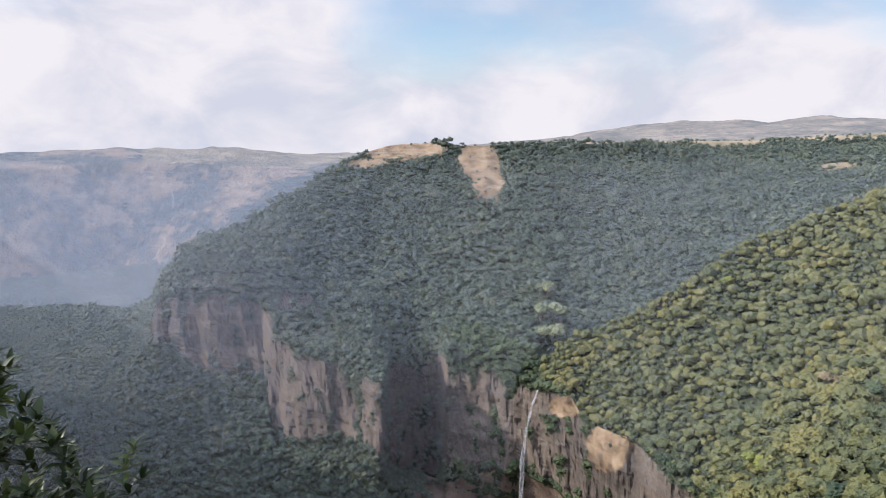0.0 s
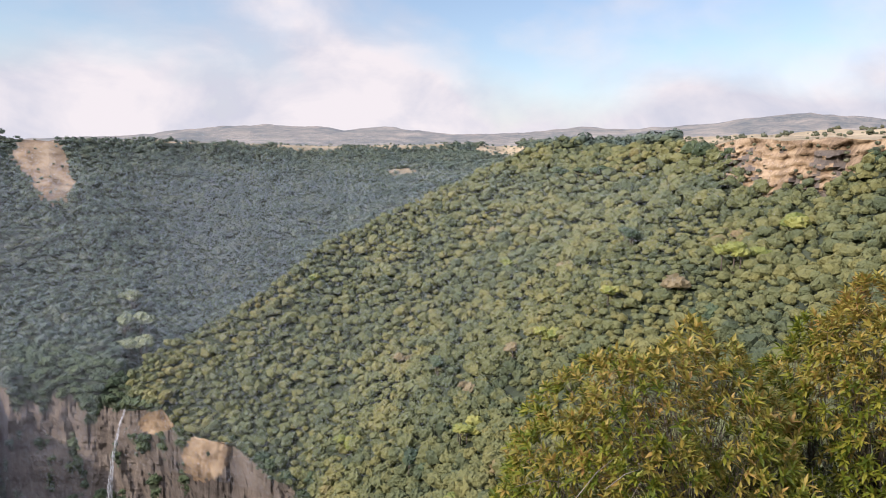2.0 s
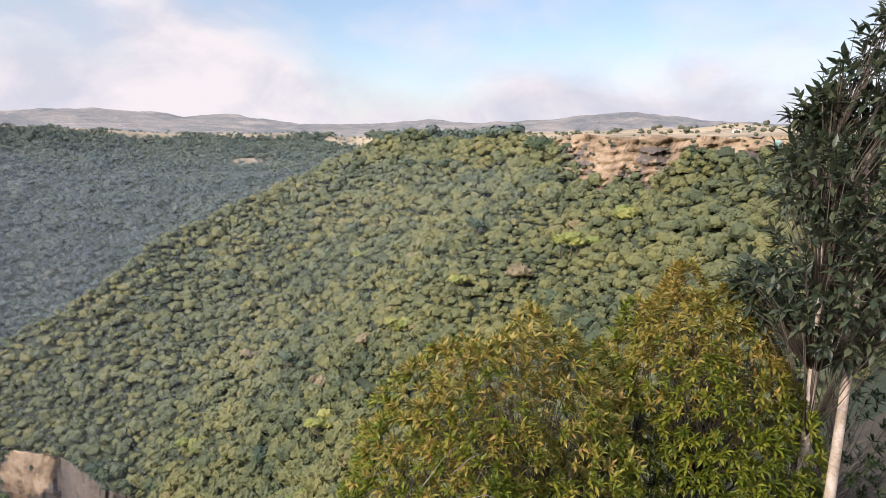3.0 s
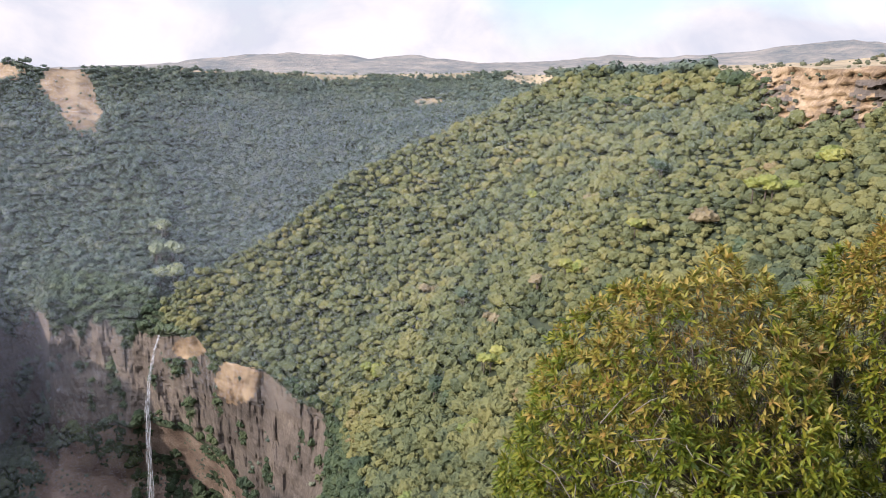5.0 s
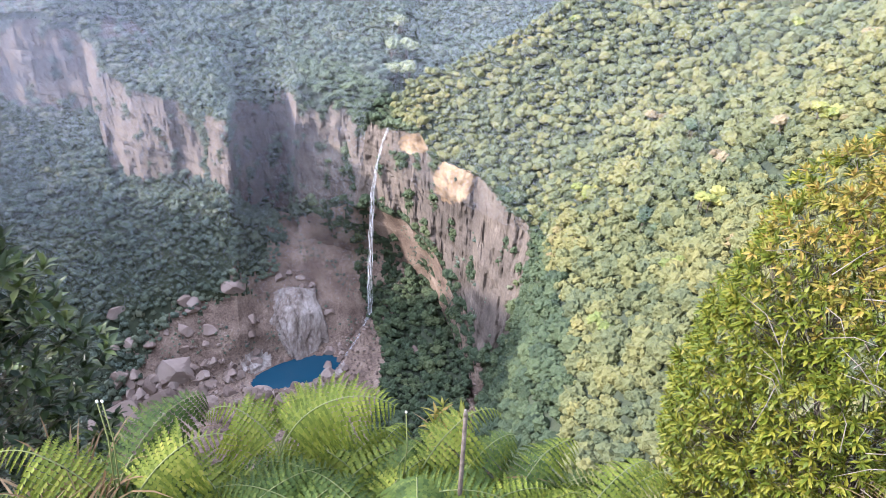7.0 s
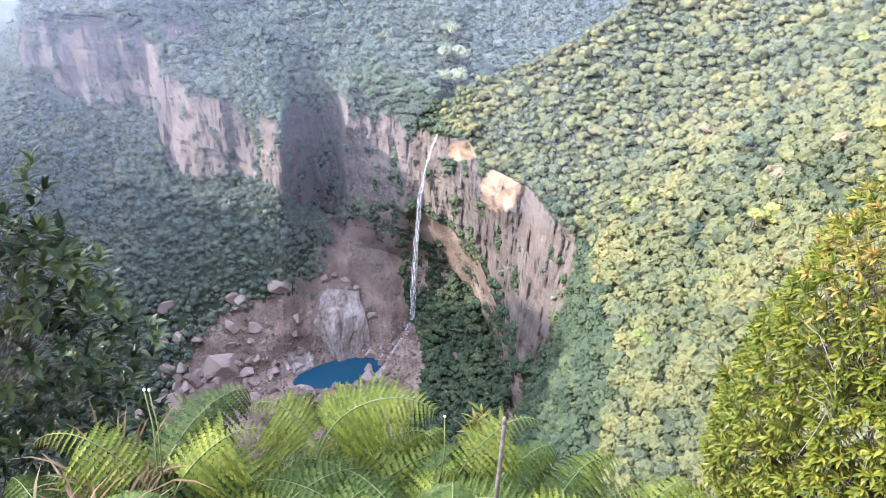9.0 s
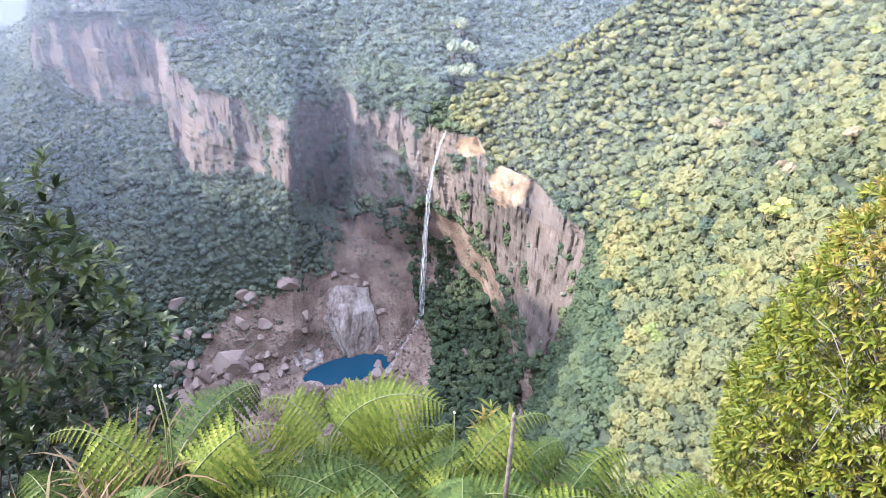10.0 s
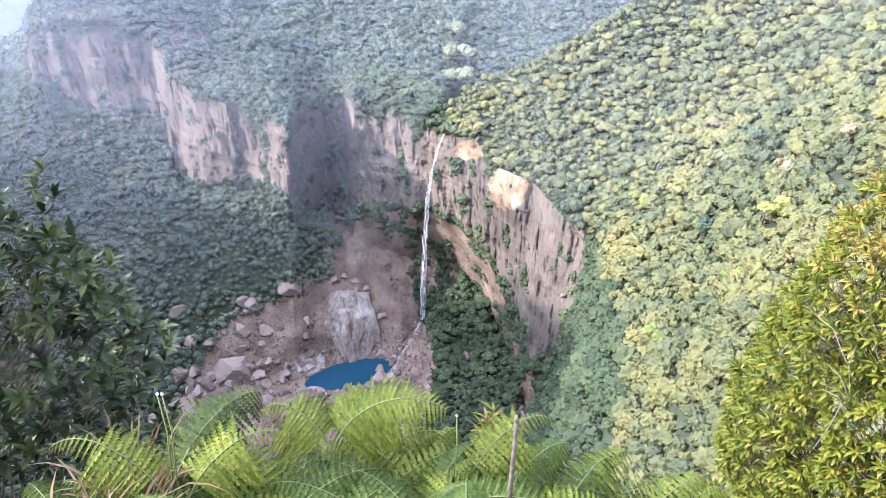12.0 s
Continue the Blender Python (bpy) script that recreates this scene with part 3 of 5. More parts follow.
def crown_shape(rng, level, lobes, sprays, height=0.5):
    """A broad-leaved crown: a dome swelling into many leafy lobes, with loose sprays of leaves standing off it."""
    d, f = ball(level)
    tilt = np.array(Euler((rng.uniform(-0.3, 0.3), rng.uniform(-0.3, 0.3), 0)).to_matrix())
    centres = []
    for k in range(lobes):
        z = 1 - 1.3 * (k + rng.uniform(0.2, 0.8)) / lobes
        t, q = k * 2.4 + rng.uniform(-0.5, 0.5), math.sqrt(max(0, 1 - z * z))
        centres.append((q * math.cos(t), q * math.sin(t), z, rng.uniform(0.75, 1.1)))
    centres = np.array(centres)
    wide = 1.15 / math.sqrt(lobes)

    def reach(way):
        gap = np.linalg.norm(way[:, None, :] - centres[None, :, :3], axis=2)
        return 0.66 + (0.38 * centres[None, :, 3] * np.exp(-(gap / wide) ** 2)).max(1)

    r = reach(d) * (1 if level > 1 or not sprays else 0.8)
    r = r * (1 + 0.14 * np.array([noise.noise(Vector(q) * 6 + Vector((lobes, 1, 2))) for q in d]))
    shape = np.array((1, 1, 0.82))
    vs, fs, n = [d * r[:, None] * shape @ tilt + (0, 0, height)], [f], len(d)
    for _ in range(sprays):
        z, t = rng.uniform(-0.3, 1), rng.uniform(0, 6.2832)
        q = math.sqrt(1 - z * z)
        way = np.array((q * math.cos(t), q * math.sin(t), z))
        at = Vector(way * reach(way[None])[0] * rng.uniform(0.98 if level > 1 else 0.82, 1.1) * shape @ tilt) + Vector((0, 0, height))
        face = (Vector(way) + Vector((rng.uniform(-1, 1), rng.uniform(-1, 1), rng.uniform(-0.4, 1))) * 0.5).normalized()
        u = face.orthogonal().normalized()
        w, spin, big = face.cross(u), rng.uniform(0, 6.28), rng.uniform(0.5, 1.3) * ((0.9, 0.9, 1.9, 1.4, 0.9)[level + 1] / math.sqrt(sprays + 25))
        vs.append(np.array([at + (u * math.cos(spin + g) + w * math.sin(spin + g)) * big for g in (0, 2.0, 4.1)]))
        fs.append(np.array([(n, n + 1, n + 2)]))
        n += 3
    return np.concatenate(vs), np.concatenate(fs)


def forest(name, where, spacing, size, level, lobes, sprays, material, label, seed, category="forest", flat=1.0):
    """Crowns scattered by area over the faces of the ground that `where` picks, joined into one mesh."""
    rng, ra = np.random.default_rng(seed), random.Random(seed)
    kinds = [crown_shape(ra, level, lobes, sprays) for _ in range(12)]
    pick = np.argwhere(where)
    w = area[where]
    count = int(3.2 * w.sum() / spacing ** 2)
    chosen = pick[np.searchsorted(np.cumsum(w), rng.random(count) * w.sum()).clip(0, len(pick) - 1)]
    c = corner[chosen[:, 0], chosen[:, 1]]
    s, t = rng.random((2, count, 1))
    base = (c[:, 0] * (1 - s) + c[:, 1] * s) * (1 - t) + (c[:, 3] * (1 - s) + c[:, 2] * s) * t
    # thin out to an even, natural spread
    taken, keep, gap = {}, [], spacing * 0.86
    for i, p in enumerate(base.tolist()):
        cell = (int(p[0] // gap), int(p[1] // gap), int(p[2] // gap))
        if all((p[0] - q[0]) ** 2 + (p[1] - q[1]) ** 2 + (p[2] - q[2]) ** 2 > gap * gap
               for a in (-1, 0, 1) for b in (-1, 0, 1) for c in (-1, 0, 1) for q in taken.get((cell[0] + a, cell[1] + b, cell[2] + c), ())):
            taken.setdefault(cell, []).append(p)
            keep.append(i)
    base = base[keep]
    count = len(base)
    vs, fs, ts, start = [], [], [], 0
    which = rng.integers(0, len(kinds), count)
    for k, (v, f) in enumerate(kinds):
        b = base[which == k]
        n = len(b)
        r = size * rng.lognormal(0, 0.34, n).clip(0.5, 1.9)[:, None, None]
        turn = rng.random(n) * 6.283
        cs, sn = np.cos(turn)[:, None], np.sin(turn)[:, None]
        p = np.stack([v[:, 0] * cs - v[:, 1] * sn, v[:, 0] * sn + v[:, 1] * cs, np.repeat(v[None, :, 2], n, 0)], -1)
        p = p * r * np.stack([np.ones(n), np.ones(n), flat * rng.uniform(0.8, 1.25, n)], -1)[:, None, :]
        p += b[:, None, :] + np.array([0, 0, 1.0]) * r * 0.25
        patch = np.array([noise.fractal(Vector(q) / 70, 1.0, 2.1, 3) for q in b.tolist()]) if n else np.zeros(0)
        ts.append(np.repeat((0.42 + 0.7 * (rng.beta(2, 2, n) - 0.5) + 0.42 * patch).clip(0, 1), len(v)))
        vs.append(p.reshape(-1, 3))
        fs.append((f[None] + (np.arange(n) * len(v))[:, None, None]).reshape(-1, 3) + start)
        start += n * len(v)
    tris = np.concatenate(fs)
    return tagged(sheet(name, np.concatenate(vs), tris, [material], smooth=False, tint=np.concatenate(ts)), label, category, kind="stuff")


def on_ground(bearing, elevation, least=60):
    """The place where a line of sight from the lookout's level first meets the ground beyond a distance."""
    k = int(np.argmin(np.abs(bearings - bearing)))
    column = pos[:, k]
    e = np.degrees(np.arctan2(column[:, 2] - 1.6, np.hypot(column[:, 0], column[:, 1])))
    for i in range(len(column) - 1):
        if np.hypot(*column[i, :2]) >= least and (e[i] - elevation) * (e[i + 1] - elevation) <= 0:
            f = (elevation - e[i]) / (e[i + 1] - e[i] + 1e-12)
            return Vector(column[i] + (column[i + 1] - column[i]) * f)
    raise ValueError((bearing, elevation))


woody = (slot == 1) & (face_az > -35) & (face_az < 78)
slope_side = woody & ~((face_az > 51) & (mid_el > 0.7)) & (((face_az > 20.5) & (face_seg <= 7)) | ((face_az > 8.2) & (face_az <= 20.5) & (face_seg == 7)))
# shade painted here: these slope trees take the darker gorge leaf colour
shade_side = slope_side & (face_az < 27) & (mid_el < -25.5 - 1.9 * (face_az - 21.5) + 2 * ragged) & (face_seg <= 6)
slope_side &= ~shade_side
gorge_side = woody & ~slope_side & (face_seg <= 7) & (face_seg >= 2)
hill_side = woody & (face_seg >= 8) & (face_seg <= 10) & (face_az > -38)
SLOPE_LABEL = "mixed green and yellowing forest crowns on the sunlit slope"
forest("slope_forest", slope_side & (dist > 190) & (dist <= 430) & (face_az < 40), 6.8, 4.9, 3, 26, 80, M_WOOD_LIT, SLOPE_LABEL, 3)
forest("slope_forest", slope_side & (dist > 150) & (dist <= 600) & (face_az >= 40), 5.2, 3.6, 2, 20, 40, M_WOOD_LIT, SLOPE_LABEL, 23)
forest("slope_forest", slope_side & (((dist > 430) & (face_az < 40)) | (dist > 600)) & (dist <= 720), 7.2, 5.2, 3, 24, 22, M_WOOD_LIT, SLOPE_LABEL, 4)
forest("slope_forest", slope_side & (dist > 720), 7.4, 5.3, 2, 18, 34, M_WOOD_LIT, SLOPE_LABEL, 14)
forest("gorge_forest", gorge_side & (dist > 500) & (mid_el > -42.5) & (face_az <= 1), 7.6, 5.2, 1, 18, 58, M_WOOD_HAZE, "dark green forest on the gorge floor and mounds", 5)
forest("gorge_forest", gorge_side & ((dist > 500) | shade_side) & (dist > 190) & (mid_el > -44) & (face_az > 1), 8.0, 5.8, 3, 24, 24, M_WOOD_GORGE_SHADE, "deep green forest below the rock spur, slope shade painted into its leaves", 15)
forest("hill_forest", hill_side & ((face_seg == 9) | ((face_seg == 8) & ((face_az < 8) | (face_az > 38)))), 10.6, 7.3, 1, 14, 28, M_WOOD_HAZE, "dark green forest covering the headland above the cliffs", 6, flat=0.85)
row_in = np.concatenate([np.arange(n) for n in STEPS])[:, None]
ledges = (slot == 0) & (face_az < 25) & ((tufts > 0.34) | ((face_seg == SEG_CLIFF) & (row_in > 52)))
forest("rubble", (slot == 4) & (dist > 500) & (pool_norm(mid) > 1.12) & (mid_el < -35.2 + ragged), 7.5, 1.9, 1, 5, 0, M_BOULDER, "broken brown rubble strewn over the scree", 13, "rubble")
forest("wood_edge", (slot == 4) & (dist > 500) & (mid_el > bare_top - 1.0) & (face_az < -1.5) & (face_seg >= 3), 8.0, 4.2, 2, 12, 30, M_WOOD_HAZE, "thinning trees at the upper edge of the scree", 12)
forest("cliff_scrub", ledges, 5.0, 2.6, 1, 6, 14, M_WOOD_HAZE, "scrub clinging to ledges of the sandstone cliffs", 7, "scrub")
forest("scree_scrub", (slot == 4) & (tufts > 0.28) & (dist > 500) & (mid_el > -36), 6.0, 2.2, 1, 6, 12, M_WOOD_HAZE, "low scrub scattered over the bare scree", 8, "scrub")
forest("plateau_scrub", ((slot == 2) | (slot == 3)) & (face_az > 40) & (face_az < 78) & (dist < 1300) & (((tufts > -0.02) & (mid_el < 1.9)) | (tufts > 0.5)), 6.5, 2.1, 2, 10, 24, M_WOOD_EDGE, "low bushes dotted over the dry plateau edge", 9, "scrub")
forest("meadow_scrub", ((slot == 2) | (slot == 3)) & (face_az > -12) & (face_az < 40) & (dist < 3300) & (tufts > 0.2), 24.0, 4.2, 1, 5, 10, M_WOOD_HAZE, "scattered dark bushes on the dry hill meadows", 10, "scrub")


# ---- haze: imitated by added curtains of fine pale blue threads ----
def haze_thread_material():
    m = bpy.data.materials.new("pale_haze_thread")
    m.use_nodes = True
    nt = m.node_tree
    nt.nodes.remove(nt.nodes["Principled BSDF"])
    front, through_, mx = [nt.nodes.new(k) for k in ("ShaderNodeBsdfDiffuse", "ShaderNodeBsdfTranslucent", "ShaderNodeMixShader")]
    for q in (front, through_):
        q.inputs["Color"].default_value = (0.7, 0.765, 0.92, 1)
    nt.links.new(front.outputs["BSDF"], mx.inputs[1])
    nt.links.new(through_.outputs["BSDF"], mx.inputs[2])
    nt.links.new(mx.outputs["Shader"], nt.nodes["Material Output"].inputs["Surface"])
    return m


M_HAZE_THREAD = haze_thread_material()


def haze(line, bottom, top, pitch, cover, label):
    """A curtain along a line of (bearing, distance): level threads, each as wide as its share of the air between them."""
    b, d = np.array(line, float).T
    turn = np.linspace(b[0], b[-1], 19)
    far = np.interp(turn, b, d)
    x, y = far * np.sin(np.radians(turn)), far * np.cos(np.radians(turn))
    z = np.arange(bottom, top, pitch)
    z = z + np.random.default_rng(1).uniform(-0.5, 0.5, len(z)) * pitch
    tt, zz = np.meshgrid(turn, z)
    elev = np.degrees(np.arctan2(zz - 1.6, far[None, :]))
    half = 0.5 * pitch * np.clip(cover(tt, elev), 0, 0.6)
    v = np.stack([np.stack([x + 0 * zz, y + 0 * zz, zz - half], -1), np.stack([x + 0 * zz, y + 0 * zz, zz + half], -1)], 2)
    ids = np.arange(v.size // 3).reshape(v.shape[:3])
    q = np.stack([ids[:, :-1, 0], ids[:, 1:, 0], ids[:, 1:, 1], ids[:, :-1, 1]], -1).reshape(-1, 4)
    return tagged(sheet("haze", v.reshape(-1, 3), q, [M_HAZE_THREAD]), label, "haze", kind="stuff")


def fade(value, zero, one):
    k = np.clip((value - zero) / (one - zero), 0, 1)
    return k * k * (3 - 2 * k)


# two added veils; thread width sets how much haze they imitate
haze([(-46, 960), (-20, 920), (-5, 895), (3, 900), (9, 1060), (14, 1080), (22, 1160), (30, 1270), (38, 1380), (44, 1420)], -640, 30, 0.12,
     lambda a, e: (0.08 + 0.12 * fade(a, 8, -26)) * fade(e, -40, -8) * fade(e, 1.8, -3) * fade(a, 44, 34), "curtain of pale blue threads added before the headland to imitate haze")
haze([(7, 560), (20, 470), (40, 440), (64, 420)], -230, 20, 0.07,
     lambda a, e: 0.05 * fade(e - np.interp(a, (7, 20, 30, 45, 64), (-33, -31, -26, -14, -4)), 0, 12) * fade(e, 2.2, -2) * fade(a, 7, 13) * fade(a, 62, 48), "sparse curtain of pale threads added over the upper slope to imitate haze")


# ---- things: helpers ----
def part(name, bm, material, parent=None, label=""):
    """Links a bmesh as one mesh object, under a thing or a part."""
    me = bpy.data.meshes.new(name)
    bm.to_mesh(me)
    bm.free()
    for m in material if isinstance(material, (list, tuple)) else [material]:
        me.materials.append(m)
    ob = new(name, me)
    if parent:
        ob.parent = parent
    if label:
        ob["label"] = label
    return ob


def thing(name, place, label, category, group=""):
    ob = new(name)
    ob.location = place
    ob.empty_display_size = 0.1
    return tagged(ob, label, category, group)


def spot(bearing, distance, z):
    return Vector((math.sin(radians(bearing)) * distance, math.cos(radians(bearing)) * distance, z))


def tube(bm, points, radii, sides=6, slot_id=0):
    """A tapered round stem along points."""
    rings = []
    for i, p in enumerate(points):
        d = (points[min(i + 1, len(points) - 1)] - points[max(i - 1, 0)]).normalized()
        a = d.orthogonal().normalized()
        b = d.cross(a)
        rings.append([bm.verts.new(p + (a * math.cos(k * 6.2832 / sides) + b * math.sin(k * 6.2832 / sides)) * radii[i]) for k in range(sides)])
    for u, v in zip(rings, rings[1:]):
        for k in range(sides):
            f = bm.faces.new((u[k], u[(k + 1) % sides], v[(k + 1) % sides], v[k]))
            f.smooth, f.material_index = True, slot_id
    for ring in (rings[0][::-1], rings[-1]):
        bm.faces.new(ring).material_index = slot_id


def plain(name, color, rough=0.6, metallic=0.0, **more):
    m = bpy.data.materials.new(name)
    m.use_nodes = True
    b = m.node_tree.nodes["Principled BSDF"]
    b.inputs["Base Color"].default_value = (*color, 1)
    b.inputs["Roughness"].default_value, b.inputs["Metallic"].default_value = rough, metallic
    for key, value in more.items():
        b.inputs[key.replace("_", " ")].default_value = value
    return m


# ---- water: plunge pool, waterfall, stream ----
def water_material():
    m = plain("deep_blue_pool_water", (0.008, 0.045, 0.075), 0.12, Specular_IOR_Level=0.35)
    nt = m.node_tree
    tx, bp = nt.nodes.new("ShaderNodeTexNoise"), nt.nodes.new("ShaderNodeBump")
    tx.inputs["Scale"].default_value, tx.inputs["Detail"].default_value = 0.5, 4
    bp.inputs["Strength"].default_value, bp.inputs["Distance"].default_value = 0.25, 0.3
    tc = nt.nodes.new("ShaderNodeTexCoord")
    nt.links.new(tc.outputs["Object"], tx.inputs["Vector"])
    nt.links.new(tx.outputs["Fac"], bp.inputs["Height"])
    nt.links.new(bp.outputs["Normal"], nt.nodes["Principled BSDF"].inputs["Normal"])
    return m


def fall_material():
    """Falling white water: opaque threads between thin, see-through ones."""
    m = plain("falling_white_water", (0.86, 0.87, 0.88), 0.6)
    nt = m.node_tree
    tc, mp, tx, cr = [nt.nodes.new(k) for k in ("ShaderNodeTexCoord", "ShaderNodeMapping", "ShaderNodeTexNoise", "ShaderNodeMapRange")]
    mp.inputs["Scale"].default_value = (1, 1, 0.035)
    tx.inputs["Scale"].default_value, tx.inputs["Detail"].default_value = 1.3, 6
    cr.inputs["From Min"].default_value, cr.inputs["From Max"].default_value = 0.47, 0.82
    cr.inputs["To Min"].default_value = 0.02
    nt.links.new(tc.outputs["Object"], mp.inputs["Vector"])
    nt.links.new(mp.outputs["Vector"], tx.inputs["Vector"])
    nt.links.new(tx.outputs["Fac"], cr.inputs["Value"])
    nt.links.new(cr.outputs["Result"], nt.nodes["Principled BSDF"].inputs["Alpha"])
    return m


M_POOL, M_FALL = water_material(), fall_material()
bm = bmesh.new()
ring = []
for k in range(64):
    a = k * 6.28319 / 64
    u, v = 72 * math.cos(a), 34 * math.sin(a)
    ring.append(bm.verts.new((u * 0.94 - v * 0.342, u * 0.342 + v * 0.94, 0)))
bm.faces.new(ring)
pool = part("pool", bm, M_POOL)
pool.location = POOL
tagged(pool, "deep blue plunge pool below the waterfall", "water", kind="structure")


def ribbon_fall(bm, line, widths, rng, seed):
    """A sheet of falling water with depth: a flattened, ragged tube."""
    rings = []
    n = 90
    for i in range(n + 1):
        t = i / n * (len(line) - 1)
        k = min(int(t), len(line) - 2)
        p = line[k].lerp(line[k + 1], t - k)
        w = widths[k] + (widths[k + 1] - widths[k]) * (t - k)
        w *= 1 + 0.5 * noise.noise(Vector((seed, 0, i * 0.23)))
        p = p + Vector((noise.noise(Vector((seed, 5, i * 0.12))), 0, 0)) * w * 0.5
        side = Vector((p.y, -p.x, 0)).normalized()
        out = Vector((-p.x, -p.y, 0)).normalized()
        rings.append([bm.verts.new(p + side * w * math.cos(a) + out * w * 0.35 * math.sin(a)) for a in (0, 0.8, 1.57, 2.34, 3.14, 4.7)])
    for u, v in zip(rings, rings[1:]):
        for k in range(6):
            bm.faces.new((u[k], u[(k + 1) % 6], v[(k + 1) % 6], v[k])).smooth = True


def ray(bearing, elevation, distance):
    return spot(bearing, distance, 1.6 + distance * math.tan(radians(elevation)))


waterfall = thing("waterfall", (0, 0, 0), "tall thin white waterfall dropping over the sandstone cliff", "waterfall")
rng = random.Random(5)
line = [ray(*q) for q in ((7.95, -18.6, 941), (7.45, -19.9, 932), (6.95, -21.9, 926), (6.72, -23.6, 923), (6.62, -25.4, 921), (6.58, -28.2, 920), (6.58, -31.0, 920), (6.62, -33.7, 920))]
for k, (dx, w0, w1) in enumerate(((0, 1.2, 2.2), (-1.8, 0.6, 2.2), (2.2, 0.5, 2.3))):
    bm = bmesh.new()
    shifted = [p + Vector((dx * min(1, i / 3), 0, 0)) for i, p in enumerate(line)]
    ribbon_fall(bm, shifted, [w0 + (w1 - w0) * i / 7 for i in range(8)], rng, 3.1 + k * 7)
    part("water_strand", bm, M_FALL, waterfall)
bm = bmesh.new()
cascade = [on_ground(b, e, 700) + Vector((0, -2.5, 1.5)) for b, e in ((6.6, -33.7), (6.0, -34.6), (5.5, -35.4), (5.0, -36.1), (4.3, -36.9))]
ribbon_fall(bm, cascade, [3.0, 2.0, 1.6, 1.6, 2.2], rng, 40)
part("cascade", bm, M_FALL, waterfall)
for b, e0, e1, w in ((-20.8, -3.0, -4.1, 2.6), (-22.4, -3.1, -3.8, 1.6)):
    far_fall = thing("far_waterfall", (0, 0, 0), "faint white waterfall on the far plateau wall", "waterfall", "far waterfalls")
    bm = bmesh.new()
    a, z = on_ground(b, e0, 2900), on_ground(b, e1, 2900)
    ribbon_fall(bm, [a + (-a).normalized() * 18, a.lerp(z, 0.5) + (-a).normalized() * 22, z + (-z).normalized() * 18], [w, w, w * 1.2], rng, b)
    part("water_strand", bm, M_FALL, far_fall)


# ---- boulders on the scree ----


def boulder_mesh(seed, cuts=11):
    """An angular block: a sphere cut flat by random planes."""
    r = random.Random(seed)
    bm = bmesh.new()
    bmesh.ops.create_icosphere(bm, subdivisions=3, radius=1)
    for _ in range(cuts):
        n = Vector((r.uniform(-1, 1), r.uniform(-1, 1), r.uniform(-0.4, 1))).normalized()
        d = r.uniform(0.34, 0.58)
        for v in bm.verts:
            over = v.co.dot(n) - d
            if over > 0:
                v.co -= n * over
    me = bpy.data.meshes.new("boulder")
    bm.to_mesh(me)
    bm.free()
    me.materials.append(M_BOULDER)
    return me


BOULDERS = [boulder_mesh(k) for k in range(8)]


def boulder(bearing, elevation, size, k, squash=(1, 1, 0.8), label="angular brown sandstone boulder lying on the scree"):
    at = on_ground(bearing, elevation, 560)
    ob = new("boulder", BOULDERS[k % len(BOULDERS)])
    ob.location = at + Vector((0, 0, size * 0.25))
    ob.rotation_euler = (0.2 * math.sin(k * 3.1), 0.25 * math.cos(k * 1.7), k * 2.1)
    ob.scale = [1.6 * size * q for q in squash]
    return tagged(ob, label, "boulder", "boulders on the scree")


for q in ((-16.6, -39.3, 28, 0), (-13.2, -39.2, 26, 1), (-11.3, -36.9, 20, 2), (-14.7, -38.0, 9, 3), (-10.6, -39.4, 10, 4), (-12.6, -37.4, 8, 5), (-9.4, -38.6, 8, 6), (-15.6, -38.4, 8, 7)):
    boulder(*q)
for q in ((-5.6, -31.1, 13, 2), (-1.7, -30.6, 9, 5), (0.4, -31.4, 6, 1), (0.9, -32.0, 7, 3), (1.2, -31.2, 5, 6), (-0.8, -30.2, 6, 4), (0.3, -30.6, 5, 0), (11.2, -36.5, 9, 3), (2.9, -33.5, 7, 2)):
    boulder(*q, squash=(1.1, 0.9, 0.6))
for q in ((2.6, -37.6, 8, 4), (3.9, -37.2, 7, 1), (4.3, -38.0, 6, 5), (3.3, -38.6, 7, 7), (1.6, -39.0, 8, 0), (0.2, -39.7, 9, 2)):
    boulder(*q, label="pale boulder at the shore of the blue pool")
rng = random.Random(11)
for k in range(230):
    b = rng.uniform(-17, 3)
    e = rng.uniform(-40.5, -36.2) if rng.random() < 0.75 else rng.uniform(-37, -31.5)
    if pool_norm(np.array(on_ground(b, e, 560))) < 1.12 or (-3.4 < b < 2.4 and e > -37.4):
        continue
    boulder(b, e, rng.choice((2.6, 3.4, 4.5, 6.0, 8.0, 10.0)), k + 3, (1, rng.uniform(0.7, 1.1), rng.uniform(0.5, 0.9)))
for k in range(40):
    b = rng.uniform(3.5, 9)
    boulder(b, -33.5 - (9 - b) * 0.65 + rng.uniform(0.1, 1.6), rng.uniform(1.5, 3.5), k)


